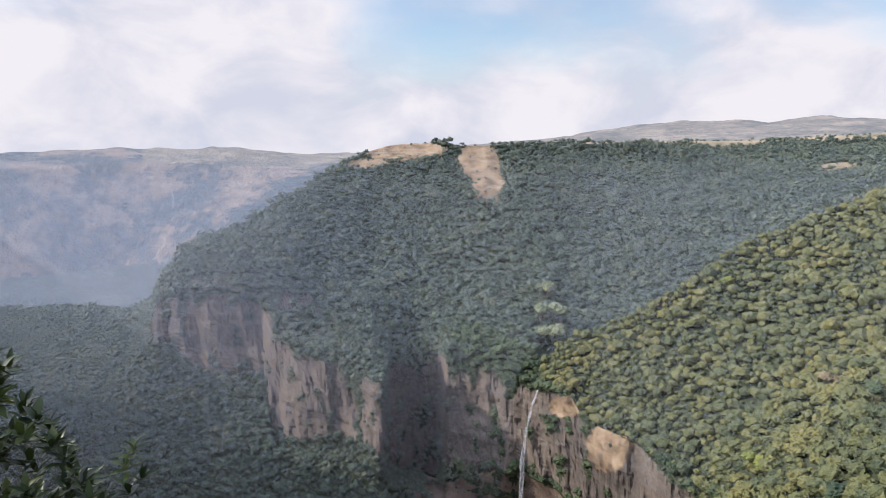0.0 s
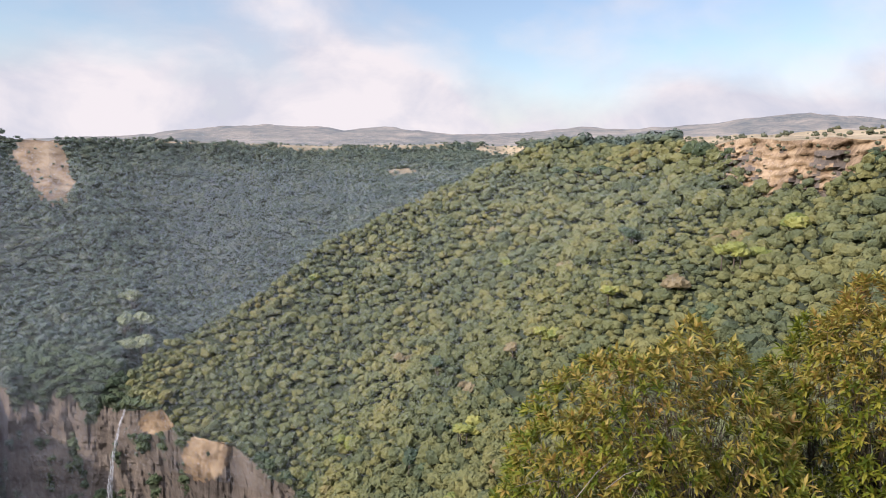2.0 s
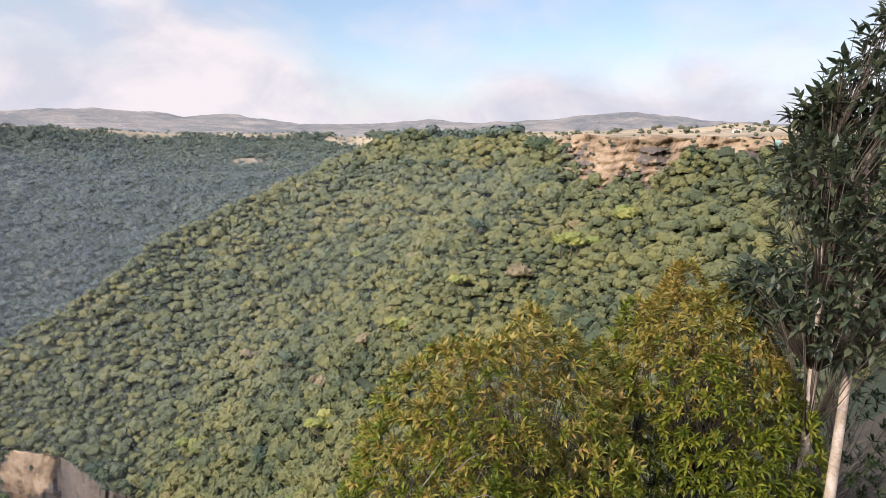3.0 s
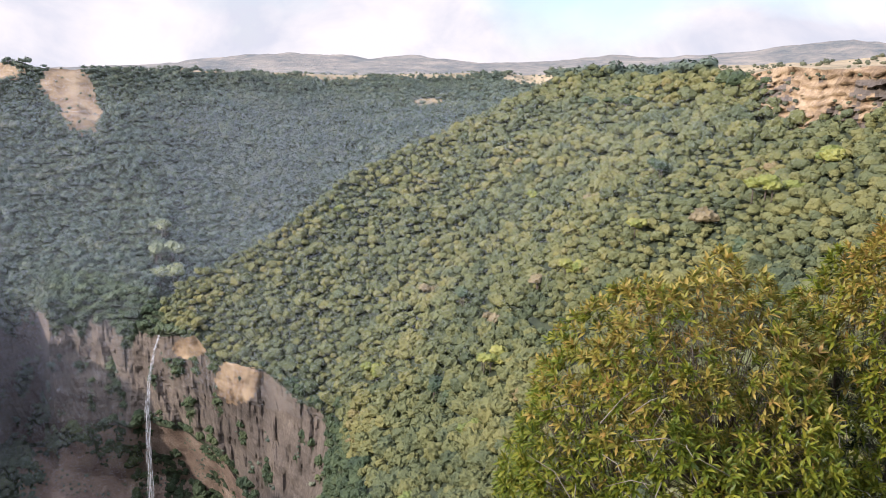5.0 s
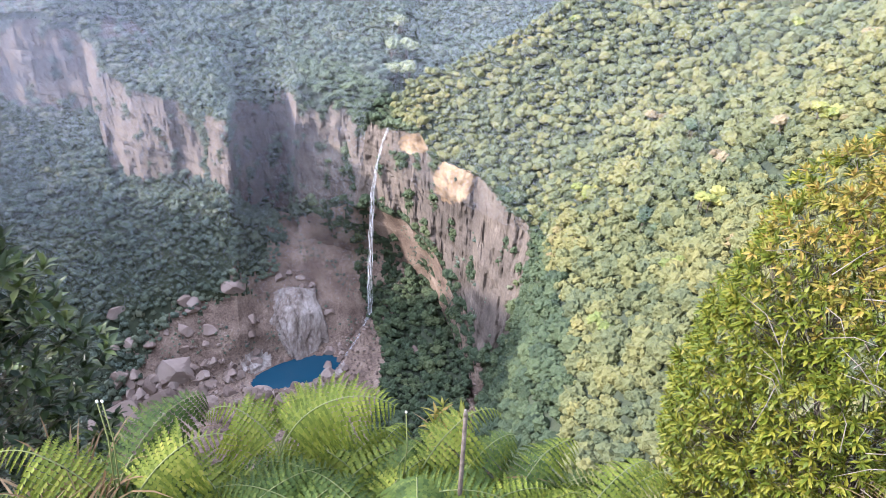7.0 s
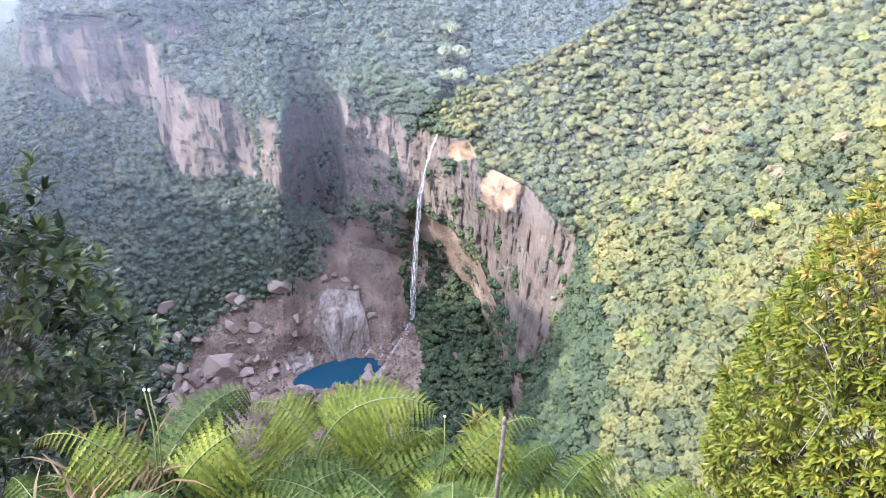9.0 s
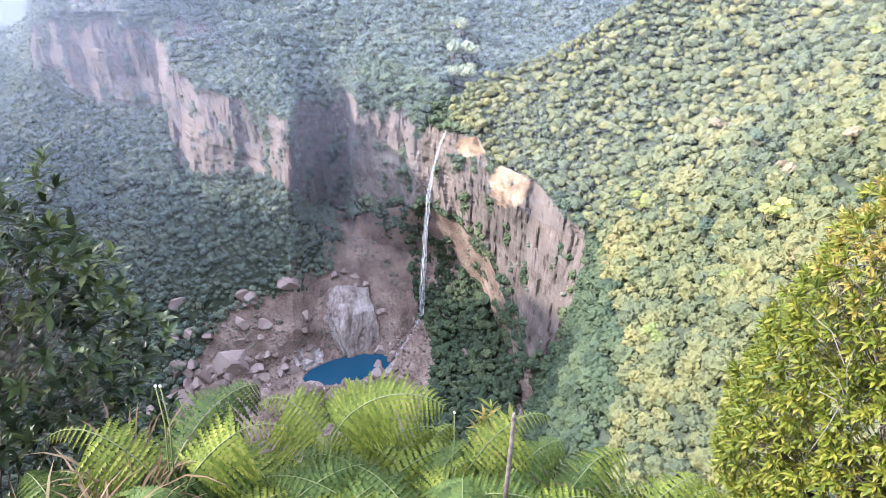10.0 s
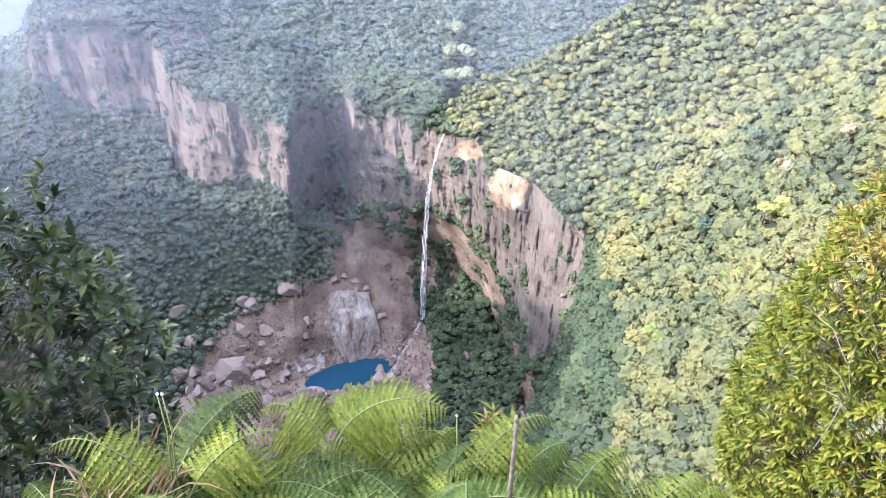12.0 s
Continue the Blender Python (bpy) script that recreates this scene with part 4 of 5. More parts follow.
def rock_mass(at, radii, lean, label):
    """A bare rock hump with flat breaks and deep joints."""
    r = random.Random(77)
    bm = bmesh.new()
    bmesh.ops.create_icosphere(bm, subdivisions=5, radius=1)
    cuts = [(Vector((r.uniform(-1, 1), r.uniform(-1, 0.3), r.uniform(-0.6, 1))).normalized(), r.uniform(0.6, 0.86)) for _ in range(34)]
    for v in bm.verts:
        for n, far in cuts:
            over = v.co.dot(n) - far
            if over > 0:
                v.co -= n * over * 0.9
        joint = noise.fractal(Vector((v.co.x * 2.4 + v.co.z * 0.7, v.co.y * 2.4, v.co.z * 0.6)), 1.0, 2.1, 3)
        v.co *= 1 + 0.07 * noise.fractal(v.co * 3.5, 1.0, 2.1, 4) - 0.13 * math.exp(-(joint / 0.09) ** 2)
        v.co = Vector((v.co.x * radii[0], v.co.y * radii[1], v.co.z * radii[2]))
    ob = part("rock_outcrop", bm, M_SLAB)
    ob.location, ob.rotation_euler = at, lean
    return tagged(ob, label, "rock", "boulders on the scree")


rock_mass(on_ground(-0.3, -34.0, 700) + Vector((0, 4, -4)), (62, 30, 78), (radians(-36), radians(12), radians(8)), "large bleached rock outcrop rising over the blue pool")
rock_mass(on_ground(-4.6, -37.4, 700) + Vector((0, 4, -3)), (20, 11, 13), (radians(-25), 0, 0.5), "pale low rock outcrop at the shore of the pool")


# ---- single trees that stand out in the slope forest ----
M_TRUNK = surface("forest_trunk_bark", [(0.35, (0.07, 0.055, 0.045)), (0.6, (0.16, 0.13, 0.11))], 1.5, 0.2, 0.9, 0.5, 0.05)
M_LIME = surface("yellow_green_leaves", [(0.35, (0.10, 0.125, 0.03)), (0.5, (0.17, 0.185, 0.04)), (0.65, (0.23, 0.22, 0.055))], 3, 0.8, 0.6, 0.8, 0.5, random=0.3)
M_RUST = surface("rust_brown_leaves", [(0.35, (0.12, 0.095, 0.05)), (0.5, (0.19, 0.15, 0.08)), (0.65, (0.24, 0.195, 0.11))], 3, 0.8, 0.7, 0.8, 0.5, random=0.3)
M_PALE = surface("pale_green_leaves", [(0.35, (0.11, 0.13, 0.07)), (0.5, (0.16, 0.18, 0.09)), (0.65, (0.21, 0.22, 0.11))], 3, 0.8, 0.6, 0.8, 0.5, random=0.3)
M_DEEP = surface("deep_green_leaves", [(0.35, (0.025, 0.042, 0.022)), (0.5, (0.045, 0.068, 0.032)), (0.65, (0.065, 0.09, 0.042))], 3, 0.8, 0.6, 0.8, 0.5, random=0.3)


def slope_tree(material, label, seed):
    """A broad-leaved tree: tapered trunk, limbs and a crown of clumps; 9 m tall."""
    r = random.Random(seed)
    ob = thing("tree", (0, 0, 0), label, "tree", "trees on the slope")
    bm = bmesh.new()
    tube(bm, [Vector((0, 0, -1.5)), Vector((0.1, 0, 2)), Vector((0.0, 0.1, 4.5)), Vector((0.1, 0.1, 6.5))], [0.32, 0.26, 0.2, 0.1], 6)
    part("trunk", bm, M_TRUNK, ob)
    for k in range(5):
        bm = bmesh.new()
        t = k * 1.3 + r.uniform(-0.3, 0.3)
        d = Vector((math.cos(t), math.sin(t), 0))
        tube(bm, [Vector((0, 0, 3.2 + 0.4 * k)), d * 1.6 + Vector((0, 0, 4.6 + 0.4 * k)), d * 2.9 + Vector((0, 0, 5.6 + 0.3 * k))], [0.13, 0.09, 0.03], 5)
        part("limb", bm, M_TRUNK, ob)
    v, f = crown_shape(r, 3, 26, 260, 0.55)
    me = bpy.data.meshes.new("crown")
    me.from_pydata((v * (4.2, 4.2, 3.8) + (0, 0, 4.2)).tolist(), [], f.tolist())
    me.materials.append(material)
    crown = new("crown", me)
    crown.parent = ob
    return ob


KINDS = {"lime": slope_tree(M_LIME, "yellow-green broad-leaved tree among the slope forest", 1), "rust": slope_tree(M_RUST, "rust-brown half-bare tree among the slope forest", 2), "pale": slope_tree(M_PALE, "tall pale green tree standing above the waterfall's lip", 4), "deep": slope_tree(M_DEEP, "deep green broad-leaved tree among the slope forest", 3)}
rng = random.Random(17)
placed = {k: 0 for k in KINDS}
for kind, b, e, n, s in (("lime", 41.0, -14.6, 5, 7), ("lime", 35.4, -22.0, 6, 7), ("lime", 37.5, -8.7, 3, 8), ("lime", 25.6, -23.0, 6, 8), ("lime", 33.5, -27.5, 4, 7), ("lime", 58.2, -4.8, 6, 9), ("lime", 55.6, -7.2, 4, 8), ("lime", 21.8, -10.1, 2, 6), ("lime", 28.6, -33.0, 3, 7), ("lime", 46.0, -10.5, 3, 8),
                         ("rust", 29.4, -16.5, 4, 7), ("rust", 34.9, -18.7, 4, 6), ("rust", 50.4, -10.0, 3, 6), ("rust", 42.6, -8.6, 2, 6), ("rust", 38.6, -15.6, 3, 7),
                         ("pale", 8.6, -15.2, 10, 16), ("pale", 8.6, -13.4, 10, 14), ("pale", 8.5, -11.6, 7, 10), ("deep", 47.4, -6.0, 4, 8), ("deep", 33.0, -16.8, 5, 8), ("deep", 31.0, -24.5, 4, 8), ("deep", 44.0, -1.0, 5, 10), ("deep", 41.8, -1.2, 5, 10), ("deep", 52.6, -12.0, 3, 8)):
    at = on_ground(b, e, 900 if b < 10 else 150)
    for k in range(n):
        where = at + Vector((rng.uniform(-1.4, 1.4) * s, rng.uniform(-1.4, 1.4) * s, rng.uniform(-1, 1)))
        where.z += 6 if b < 10 else 0
        m = Matrix.Translation(where) @ Matrix.Rotation(rng.uniform(0, 6), 4, "Z") @ Matrix.Scale(rng.uniform(1.2, 1.9) * (1.7 if b < 10 else 1), 4)
        if placed[kind] == 0:
            KINDS[kind].matrix_basis = m
        else:
            copy_thing(KINDS[kind], Matrix.LocRotScale(m.translation, m.to_quaternion(), None)).scale = m.to_scale()
        placed[kind] += 1


# ---- leaves ----
def leaf_mesh(name, length, width, fold=0.25, droop=0.35, steps=2):
    """A pointed leaf, folded along its midrib and arched; base at the origin, growing along +x."""
    vs, fs = [], []
    for i in range(steps + 1):
        t = i / steps
        w = width * 0.5 * math.sin(math.pi * min(1, 0.12 + 0.88 * t) ** 0.8) if i < steps else 0.0
        x, z = length * t * (1 - 0.12 * droop * t), -droop * length * t * t * 0.5
        vs += [(x, -w, z + w * fold * 2), (x, 0, z), (x, w, z + w * fold * 2)]
    for i in range(steps):
        a = i * 3
        fs += [(a, a + 1, a + 4, a + 3), (a + 1, a + 2, a + 5, a + 4)]
    return np.array(vs, float), fs


def leaf_material(name, ramp, rough=0.4, spec=0.5, through=0.3, dead=0.0):
    """Leaves that shine a little and let some light through; each leaf with its own shade."""
    m = bpy.data.materials.new(name)
    m.use_nodes = True
    nt = m.node_tree
    b = nt.nodes["Principled BSDF"]
    b.inputs["Roughness"].default_value, b.inputs["Specular IOR Level"].default_value = rough, spec
    geo, info = nt.nodes.new("ShaderNodeNewGeometry"), nt.nodes.new("ShaderNodeObjectInfo")
    tc, tx = nt.nodes.new("ShaderNodeTexCoord"), nt.nodes.new("ShaderNodeTexNoise")
    tx.inputs["Scale"].default_value, tx.inputs["Detail"].default_value = 2.2, 3
    nt.links.new(geo.outputs["Position"], tx.inputs["Vector"])
    one, two = nt.nodes.new("ShaderNodeMath"), nt.nodes.new("ShaderNodeMath")
    one.operation, two.operation = "ADD", "FRACT"
    nt.links.new(geo.outputs["Random Per Island"], one.inputs[0])
    nt.links.new(info.outputs["Random"], one.inputs[1])
    nt.links.new(one.outputs[0], two.inputs[0])
    mix = nt.nodes.new("ShaderNodeMix")
    mix.inputs["Factor"].default_value = 0.5
    nt.links.new(two.outputs[0], mix.inputs["A"])
    nt.links.new(tx.outputs["Fac"], mix.inputs["B"])
    cr = nt.nodes.new("ShaderNodeValToRGB")
    el = cr.color_ramp.elements
    while len(el) < len(ramp):
        el.new(0.5)
    for e, (p, c) in zip(el, ramp):
        e.position, e.color = p, (*c, 1)
    nt.links.new(mix.outputs["Result"], cr.inputs["Fac"])
    nt.links.new(cr.outputs["Color"], b.inputs["Base Color"])
    tr, add, out = nt.nodes.new("ShaderNodeBsdfTranslucent"), nt.nodes.new("ShaderNodeMixShader"), nt.nodes["Material Output"]
    nt.links.new(cr.outputs["Color"], tr.inputs["Color"])
    add.inputs["Fac"].default_value = through
    nt.links.new(b.outputs["BSDF"], add.inputs[1])
    nt.links.new(tr.outputs["BSDF"], add.inputs[2])
    nt.links.new(add.outputs["Shader"], out.inputs["Surface"])
    return m


M_GREEN = leaf_material("green_shrub_leaf", [(0.15, (0.035, 0.055, 0.007)), (0.4, (0.1, 0.13, 0.012)), (0.65, (0.19, 0.195, 0.02)), (0.85, (0.26, 0.22, 0.035))], 0.45, 0.3)
M_GOLD = leaf_material("bronzed_shrub_leaf", [(0.15, (0.1, 0.115, 0.02)), (0.4, (0.2, 0.185, 0.03)), (0.65, (0.31, 0.23, 0.05)), (0.85, (0.33, 0.18, 0.06))], 0.45, 0.3)
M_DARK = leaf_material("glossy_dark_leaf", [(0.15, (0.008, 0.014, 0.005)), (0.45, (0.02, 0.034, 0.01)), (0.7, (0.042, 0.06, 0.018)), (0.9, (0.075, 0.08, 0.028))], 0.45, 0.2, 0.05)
M_DEEP_LEAF = leaf_material("young_glossy_leaf", [(0.15, (0.04, 0.06, 0.018)), (0.5, (0.07, 0.1, 0.025)), (0.85, (0.12, 0.135, 0.04))], 0.42, 0.3, 0.15)
M_TREE = leaf_material("grey_green_tree_leaf", [(0.15, (0.02, 0.032, 0.018)), (0.45, (0.045, 0.062, 0.034)), (0.7, (0.08, 0.095, 0.05)), (0.9, (0.13, 0.13, 0.07))], 0.42, 0.35, 0.2)
M_BARK = surface("grey_brown_bark", [(0.35, (0.045, 0.035, 0.025)), (0.5, (0.09, 0.072, 0.055)), (0.65, (0.15, 0.125, 0.1))], 0.12, 0.015, 0.9, 0.6, 0.006)
M_PALE_BARK = surface("pale_lichen_bark", [(0.35, (0.22, 0.17, 0.12)), (0.5, (0.42, 0.34, 0.26)), (0.65, (0.58, 0.5, 0.42))], 0.2, 0.02, 0.9, 0.5, 0.006)
M_TWIG = surface("bare_grey_twig", [(0.35, (0.09, 0.075, 0.06)), (0.55, (0.2, 0.17, 0.14)), (0.7, (0.28, 0.24, 0.2))], 0.1, 0.02, 0.9, 0.3, 0.004)


def mesh_of(name, pieces, material):
    """One mesh from many (vertices, faces) pieces."""
    vs, fs, start = [], [], 0
    for v, f in pieces:
        vs.append(v)
        fs += [tuple(i + start for i in q) for q in f]
        start += len(v)
    me = bpy.data.meshes.new(name)
    me.from_pydata(np.concatenate(vs).tolist(), [], fs)
    me.polygons.foreach_set("use_smooth", np.ones(len(fs), bool))
    me.materials.append(material)
    return me


def leaf_pose(at, way, roll, size, up=Vector((0, 0, 1))):
    """A leaf's pose: growing along `way` from `at`, its upper side towards `up`."""
    x = way.normalized()
    y = up.cross(x)
    y = y.normalized() if y.length > 1e-3 else Vector((0, 1, 0))
    z = x.cross(y)
    m = Matrix((x, y, z)).transposed().to_4x4()
    return Matrix.Translation(at) @ m @ Matrix.Rotation(roll, 4, "X") @ Matrix.Scale(size, 4)


def shrub(name, label, category, root, shoots, leaf, mats, rng, per=8, free=180, stem_r=0.035, stem_mat=None, spread=(0.45, 1.15), loose_twigs=0, hollow=None, group=""):
    """A woody plant: stems from the root, a branch to every shoot, and a whorl of leaves on each.
    shoots: (tip, outward way, index of leaf material). The first `free` leaves are objects of their own."""
    stem_mat = stem_mat or M_BARK
    ob = thing(name, root, label, category, group)
    hubs = []
    n_hub = max(4, len(shoots) // 15)
    for i in range(n_hub):
        tip = shoots[(i * 37) % len(shoots)][0]
        hubs.append(Vector(root).lerp(tip, rng.uniform(0.4, 0.66)))
    for h in hubs:
        bm = bmesh.new()
        rel = h - Vector(root)
        bend = Vector((rng.uniform(-0.1, 0.1), rng.uniform(-0.1, 0.1), 0.05)) * rel.length
        tube(bm, [Vector((0, 0, -0.1)), rel * 0.35 + bend, rel * 0.7 + bend * 0.6, rel], [stem_r * 0.6, stem_r * 0.4, stem_r * 0.25, stem_r * 0.15], 6)
        part("stem", bm, stem_mat, ob)
    twigs = bmesh.new()
    leaves = [[] for _ in mats]
    verts, faces = leaf
    singles = []
    for count, (tip, way, mi) in enumerate(shoots):
        h = min(hubs, key=lambda q: (q - tip).length + 0.5 * max(0, q.z - tip.z))
        a, b = h - Vector(root), tip - Vector(root)
        bend = Vector((rng.uniform(-1, 1), rng.uniform(-1, 1), rng.uniform(-1, 1))) * 0.12 * (b - a).length
        if count % 3 == 0 or len(shoots) < 1000:
            tube(twigs, [a, a.lerp(b, 0.55) + bend, b], [stem_r * 0.08, stem_r * 0.06, stem_r * 0.04], 3)
        start = rng.uniform(0, 6)
        side = way.orthogonal().normalized()
        other = way.cross(side)
        for k in range(per):
            ang = start + k * 2.4
            lift = spread[0] + (spread[1] - spread[0]) * k / per
            d = (side * math.cos(ang) + other * math.sin(ang)) * math.sin(lift * 1.3) + way * math.cos(lift * 1.3)
            at = b - way * (0.006 * (k + 1)) * (per / 6) * (verts[:, 0].max() / 0.15)
            m = leaf_pose(at, d, rng.uniform(-0.5, 0.5), rng.uniform(0.7, 1.15))
            singles.append((mi, m))
    step = max(1, len(singles) // max(1, free))
    shared = [mesh_of("leaf", [leaf], q) for q in mats]
    for i, (mi, m) in enumerate(singles):
        if free and i % step == 0 and i // step < free:
            lf = new("leaf", shared[mi])
            lf.parent, lf.matrix_local = ob, m
        else:
            a = np.array(m)
            leaves[mi].append((verts @ a[:3, :3].T + a[:3, 3], faces))
    dead = bmesh.new()
    for _ in range(loose_twigs):
        at = hollow[0] + Vector((rng.uniform(-1, 1) * hollow[1], rng.uniform(-1, 1) * hollow[1], rng.uniform(-1, 1) * hollow[1])) - Vector(root)
        d = Vector((rng.uniform(-1, 1), rng.uniform(-1, 1), rng.uniform(-0.5, 0.7))).normalized() * rng.uniform(0.2, 0.5)
        tube(dead, [at, at + d * 0.5 + Vector((rng.uniform(-0.05, 0.05), 0, 0.03)), at + d], [0.0036, 0.003, 0.0012], 4)
    part("twigwork", twigs, stem_mat, ob)["kind"] = "stuff"
    if loose_twigs:
        part("dead_twigwork", dead, M_TWIG, ob, "bare grey dead twigs")["kind"] = "stuff"
    for lv, q in zip(leaves, mats):
        if lv:
            f = new("foliage", mesh_of("foliage", lv, q))
            f.parent = ob
            f["kind"] = "stuff"
    return ob


def dome(centre, radii, count, rng, top_mat=0.6, low=-0.6, inner=0.6):
    """Shoot tips over a lumpy dome: (tip, way, leaf material)."""
    out = []
    for i in range(count):
        z = low + (1 - low) * (i + rng.random()) / count
        turn = rng.uniform(0, 6.2832)
        r = math.sqrt(max(0, 1 - z * z))
        d = Vector((r * math.cos(turn), r * math.sin(turn), z))
        if r * math.cos(turn - math.atan2(centre[1], centre[0])) > 0.3 and rng.random() < 0.7:
            continue  # thin on the side that leans into the slope
        lump = 1 + 0.16 * noise.noise(d * 2.2 + Vector(centre)) + 0.1 * noise.noise(d * 5 + Vector(centre))
        depth = 1 if rng.random() < 0.55 else rng.uniform(inner, 1)
        tip = Vector(centre) + Vector(a * b for a, b in zip(d, radii)) * lump * depth
        way = (Vector((d.x / radii[0], d.y / radii[1], d.z / radii[2])).normalized() + Vector((0, 0, 0.3)) + Vector((rng.uniform(-0.3, 0.3), rng.uniform(-0.3, 0.3), 0))).normalized()
        gold = (z - top_mat) * 2.2 + 0.5 + 0.5 * noise.noise(d * 3 + Vector((7, 1, 2)))
        out.append((tip, way, 1 if rng.random() < gold else 0))
    return out


rng = random.Random(21)
LANCE = leaf_mesh("leaf", 0.082, 0.027, 0.25, 0.25)
OVAL = leaf_mesh("leaf", 0.082, 0.032, 0.2, 0.5)
# the big sunlit shrubs beside the lookout
c = spot(51, 5.7, -2.35)
shrub("large_shrub", "broad shrub of lance-shaped leaves, bronzed yellow on top", "shrub", spot(51, 5.7, -4.9), dome(c, (1.42, 1.4, 2.65), 6800, rng, 0.78), LANCE, (M_GREEN, M_GOLD), rng, 10, 220, 0.045, loose_twigs=50, hollow=(spot(49, 4.6, -0.9), 0.55), group="shrubs by the lookout")
c = spot(65.6, 6.6, -1.5)
shrub("large_shrub", "rounded shrub with golden-bronze crown and green flanks", "shrub", spot(64.5, 6.6, -4.2), dome(c, (0.95, 1.05, 2.25), 4200, rng, 0.7), LANCE, (M_GREEN, M_GOLD), rng, 10, 160, 0.04, loose_twigs=40, hollow=(spot(60, 5.8, -1.1), 0.5), group="shrubs by the lookout")
# the tree's shade is put into the leaf colour: darker than the neighbours
c = spot(71, 7.8, -1.5)
shrub("large_shrub", "dense shrub by the tree, leaves coloured dark green for its shade", "shrub", spot(71, 7.8, -3.6), dome(c, (1.5, 1.4, 1.5), 1100, rng, 2.0), LANCE, (M_DARK, M_GOLD), rng, 8, 120, 0.04, group="shrubs by the lookout")
c = spot(58, 5.0, -2.5)
shrub("low_shrub", "low green shrub with bare grey twigs", "shrub", spot(58, 5.0, -3.8), dome(c, (0.9, 0.8, 1.3), 650, rng, 1.4), LANCE, (M_GREEN, M_GOLD), rng, 7, 120, 0.03, loose_twigs=40, hollow=(spot(58, 4.6, -1.7), 0.5), group="shrubs by the lookout")
# dark leaf colour again carries the shade below the tree
c = spot(85, 5.6, -2.0)
shrub("low_shrub", "low shrub below the slender tree, leaves coloured dark green for its shade", "shrub", spot(85, 5.6, -3.2), dome(c, (1.2, 1.0, 1.0), 420, rng, 1.6), LANCE, (M_DARK, M_GOLD), rng, 7, 100, 0.03, group="shrubs by the lookout")


# the slender tree with two pale trunks
def slender_tree():
    root = spot(73.6, 6.6, -2.9)
    ob = thing("tree", root, "slender tree with two pale trunks and grey-green leaves", "tree")
    tops = []
    for b, bulge in ((73.2, 0.05), (75.3, -0.04)):
        bm = bmesh.new()
        base = spot(b + 0.3, 6.6, -2.9) - root
        pts = [base + Vector((0, 0, -0.2))]
        for i in range(1, 9):
            t = i / 8
            pts.append(base.lerp(spot(b - 0.2, 6.6, 1.9) - root, t) + Vector((bulge * math.sin(t * 5), 0.02 * math.sin(t * 7), 0)))
        tube(bm, pts, [0.062 - 0.04 * i / 8 for i in range(9)], 8)
        part("trunk", bm, M_PALE_BARK, ob)
        tops.append(pts)
    rng = random.Random(8)
    shoots = []
    for b, z, r0, n in ((74.6, 0.95, 0.78, 200), (72.4, 1.75, 0.5, 120), (75.6, 2.45, 0.42, 90), (69.8, 0.75, 0.36, 60), (78.2, 1.2, 0.6, 90), (75.8, 2.95, 0.16, 30), (71.6, 2.25, 0.22, 40)):
        for _ in range(n):
            d = Vector((rng.gauss(0, 1), rng.gauss(0, 1), rng.gauss(0, 1))).normalized()
            tip = spot(b, 6.6, z) + d * r0 * rng.uniform(0.55, 1.0) * (1 + 0.35 * noise.noise(d * 2.5 + Vector((b, z, 0))))
            shoots.append((tip - root, (d + Vector((0, 0, 0.7))).normalized()))
    twigs = bmesh.new()
    verts, faces = leaf_mesh("leaf", 0.12, 0.05, 0.2, 0.3)
    shared = mesh_of("leaf", [(verts, faces)], M_TREE)
    rest, n = [], 0
    for tip, way in shoots:
        trunk = tops[0] if tip.x < tops[1][8].x else tops[1]
        a = trunk[min(8, max(4, int((tip.z - 0.25 - 0.4 * rng.random()) / 4.8 * 8)))]
        tube(twigs, [a, a.lerp(tip, 0.6) + Vector((0, 0, 0.05)), tip], [0.006, 0.004, 0.002], 4)
        side = way.orthogonal().normalized()
        other = way.cross(side)
        for k in range(8):
            ang, lift = k * 2.4 + tip.x * 9, 0.5 + 0.13 * k
            d = (side * math.cos(ang) + other * math.sin(ang)) * math.sin(lift) + way * math.cos(lift)
            m = leaf_pose(tip - way * 0.016 * k, d, rng.uniform(-0.5, 0.5), rng.uniform(0.7, 1.15))
            n += 1
            if n % 13 == 0:
                lf = new("leaf", shared)
                lf.parent, lf.matrix_local = ob, m
            else:
                q = np.array(m)
                rest.append((verts @ q[:3, :3].T + q[:3, 3], faces))
    part("twigwork", twigs, M_BARK, ob)["kind"] = "stuff"
    crown = new("crown", mesh_of("crown", rest, M_TREE))
    crown.parent = ob
    crown["kind"] = "stuff"


slender_tree()

# the dark shrub on the other side
SPIRE_TOPS = ((-48, -5), (-40, -7), (-32.4, -10.2), (-30.6, -13.7), (-27.4, -19.8), (-25, -23.6), (-22.3, -24.9), (-20.4, -25.8), (-19.6, -29.4), (-18.9, -34), (-18.3, -39))
side_shoots = []
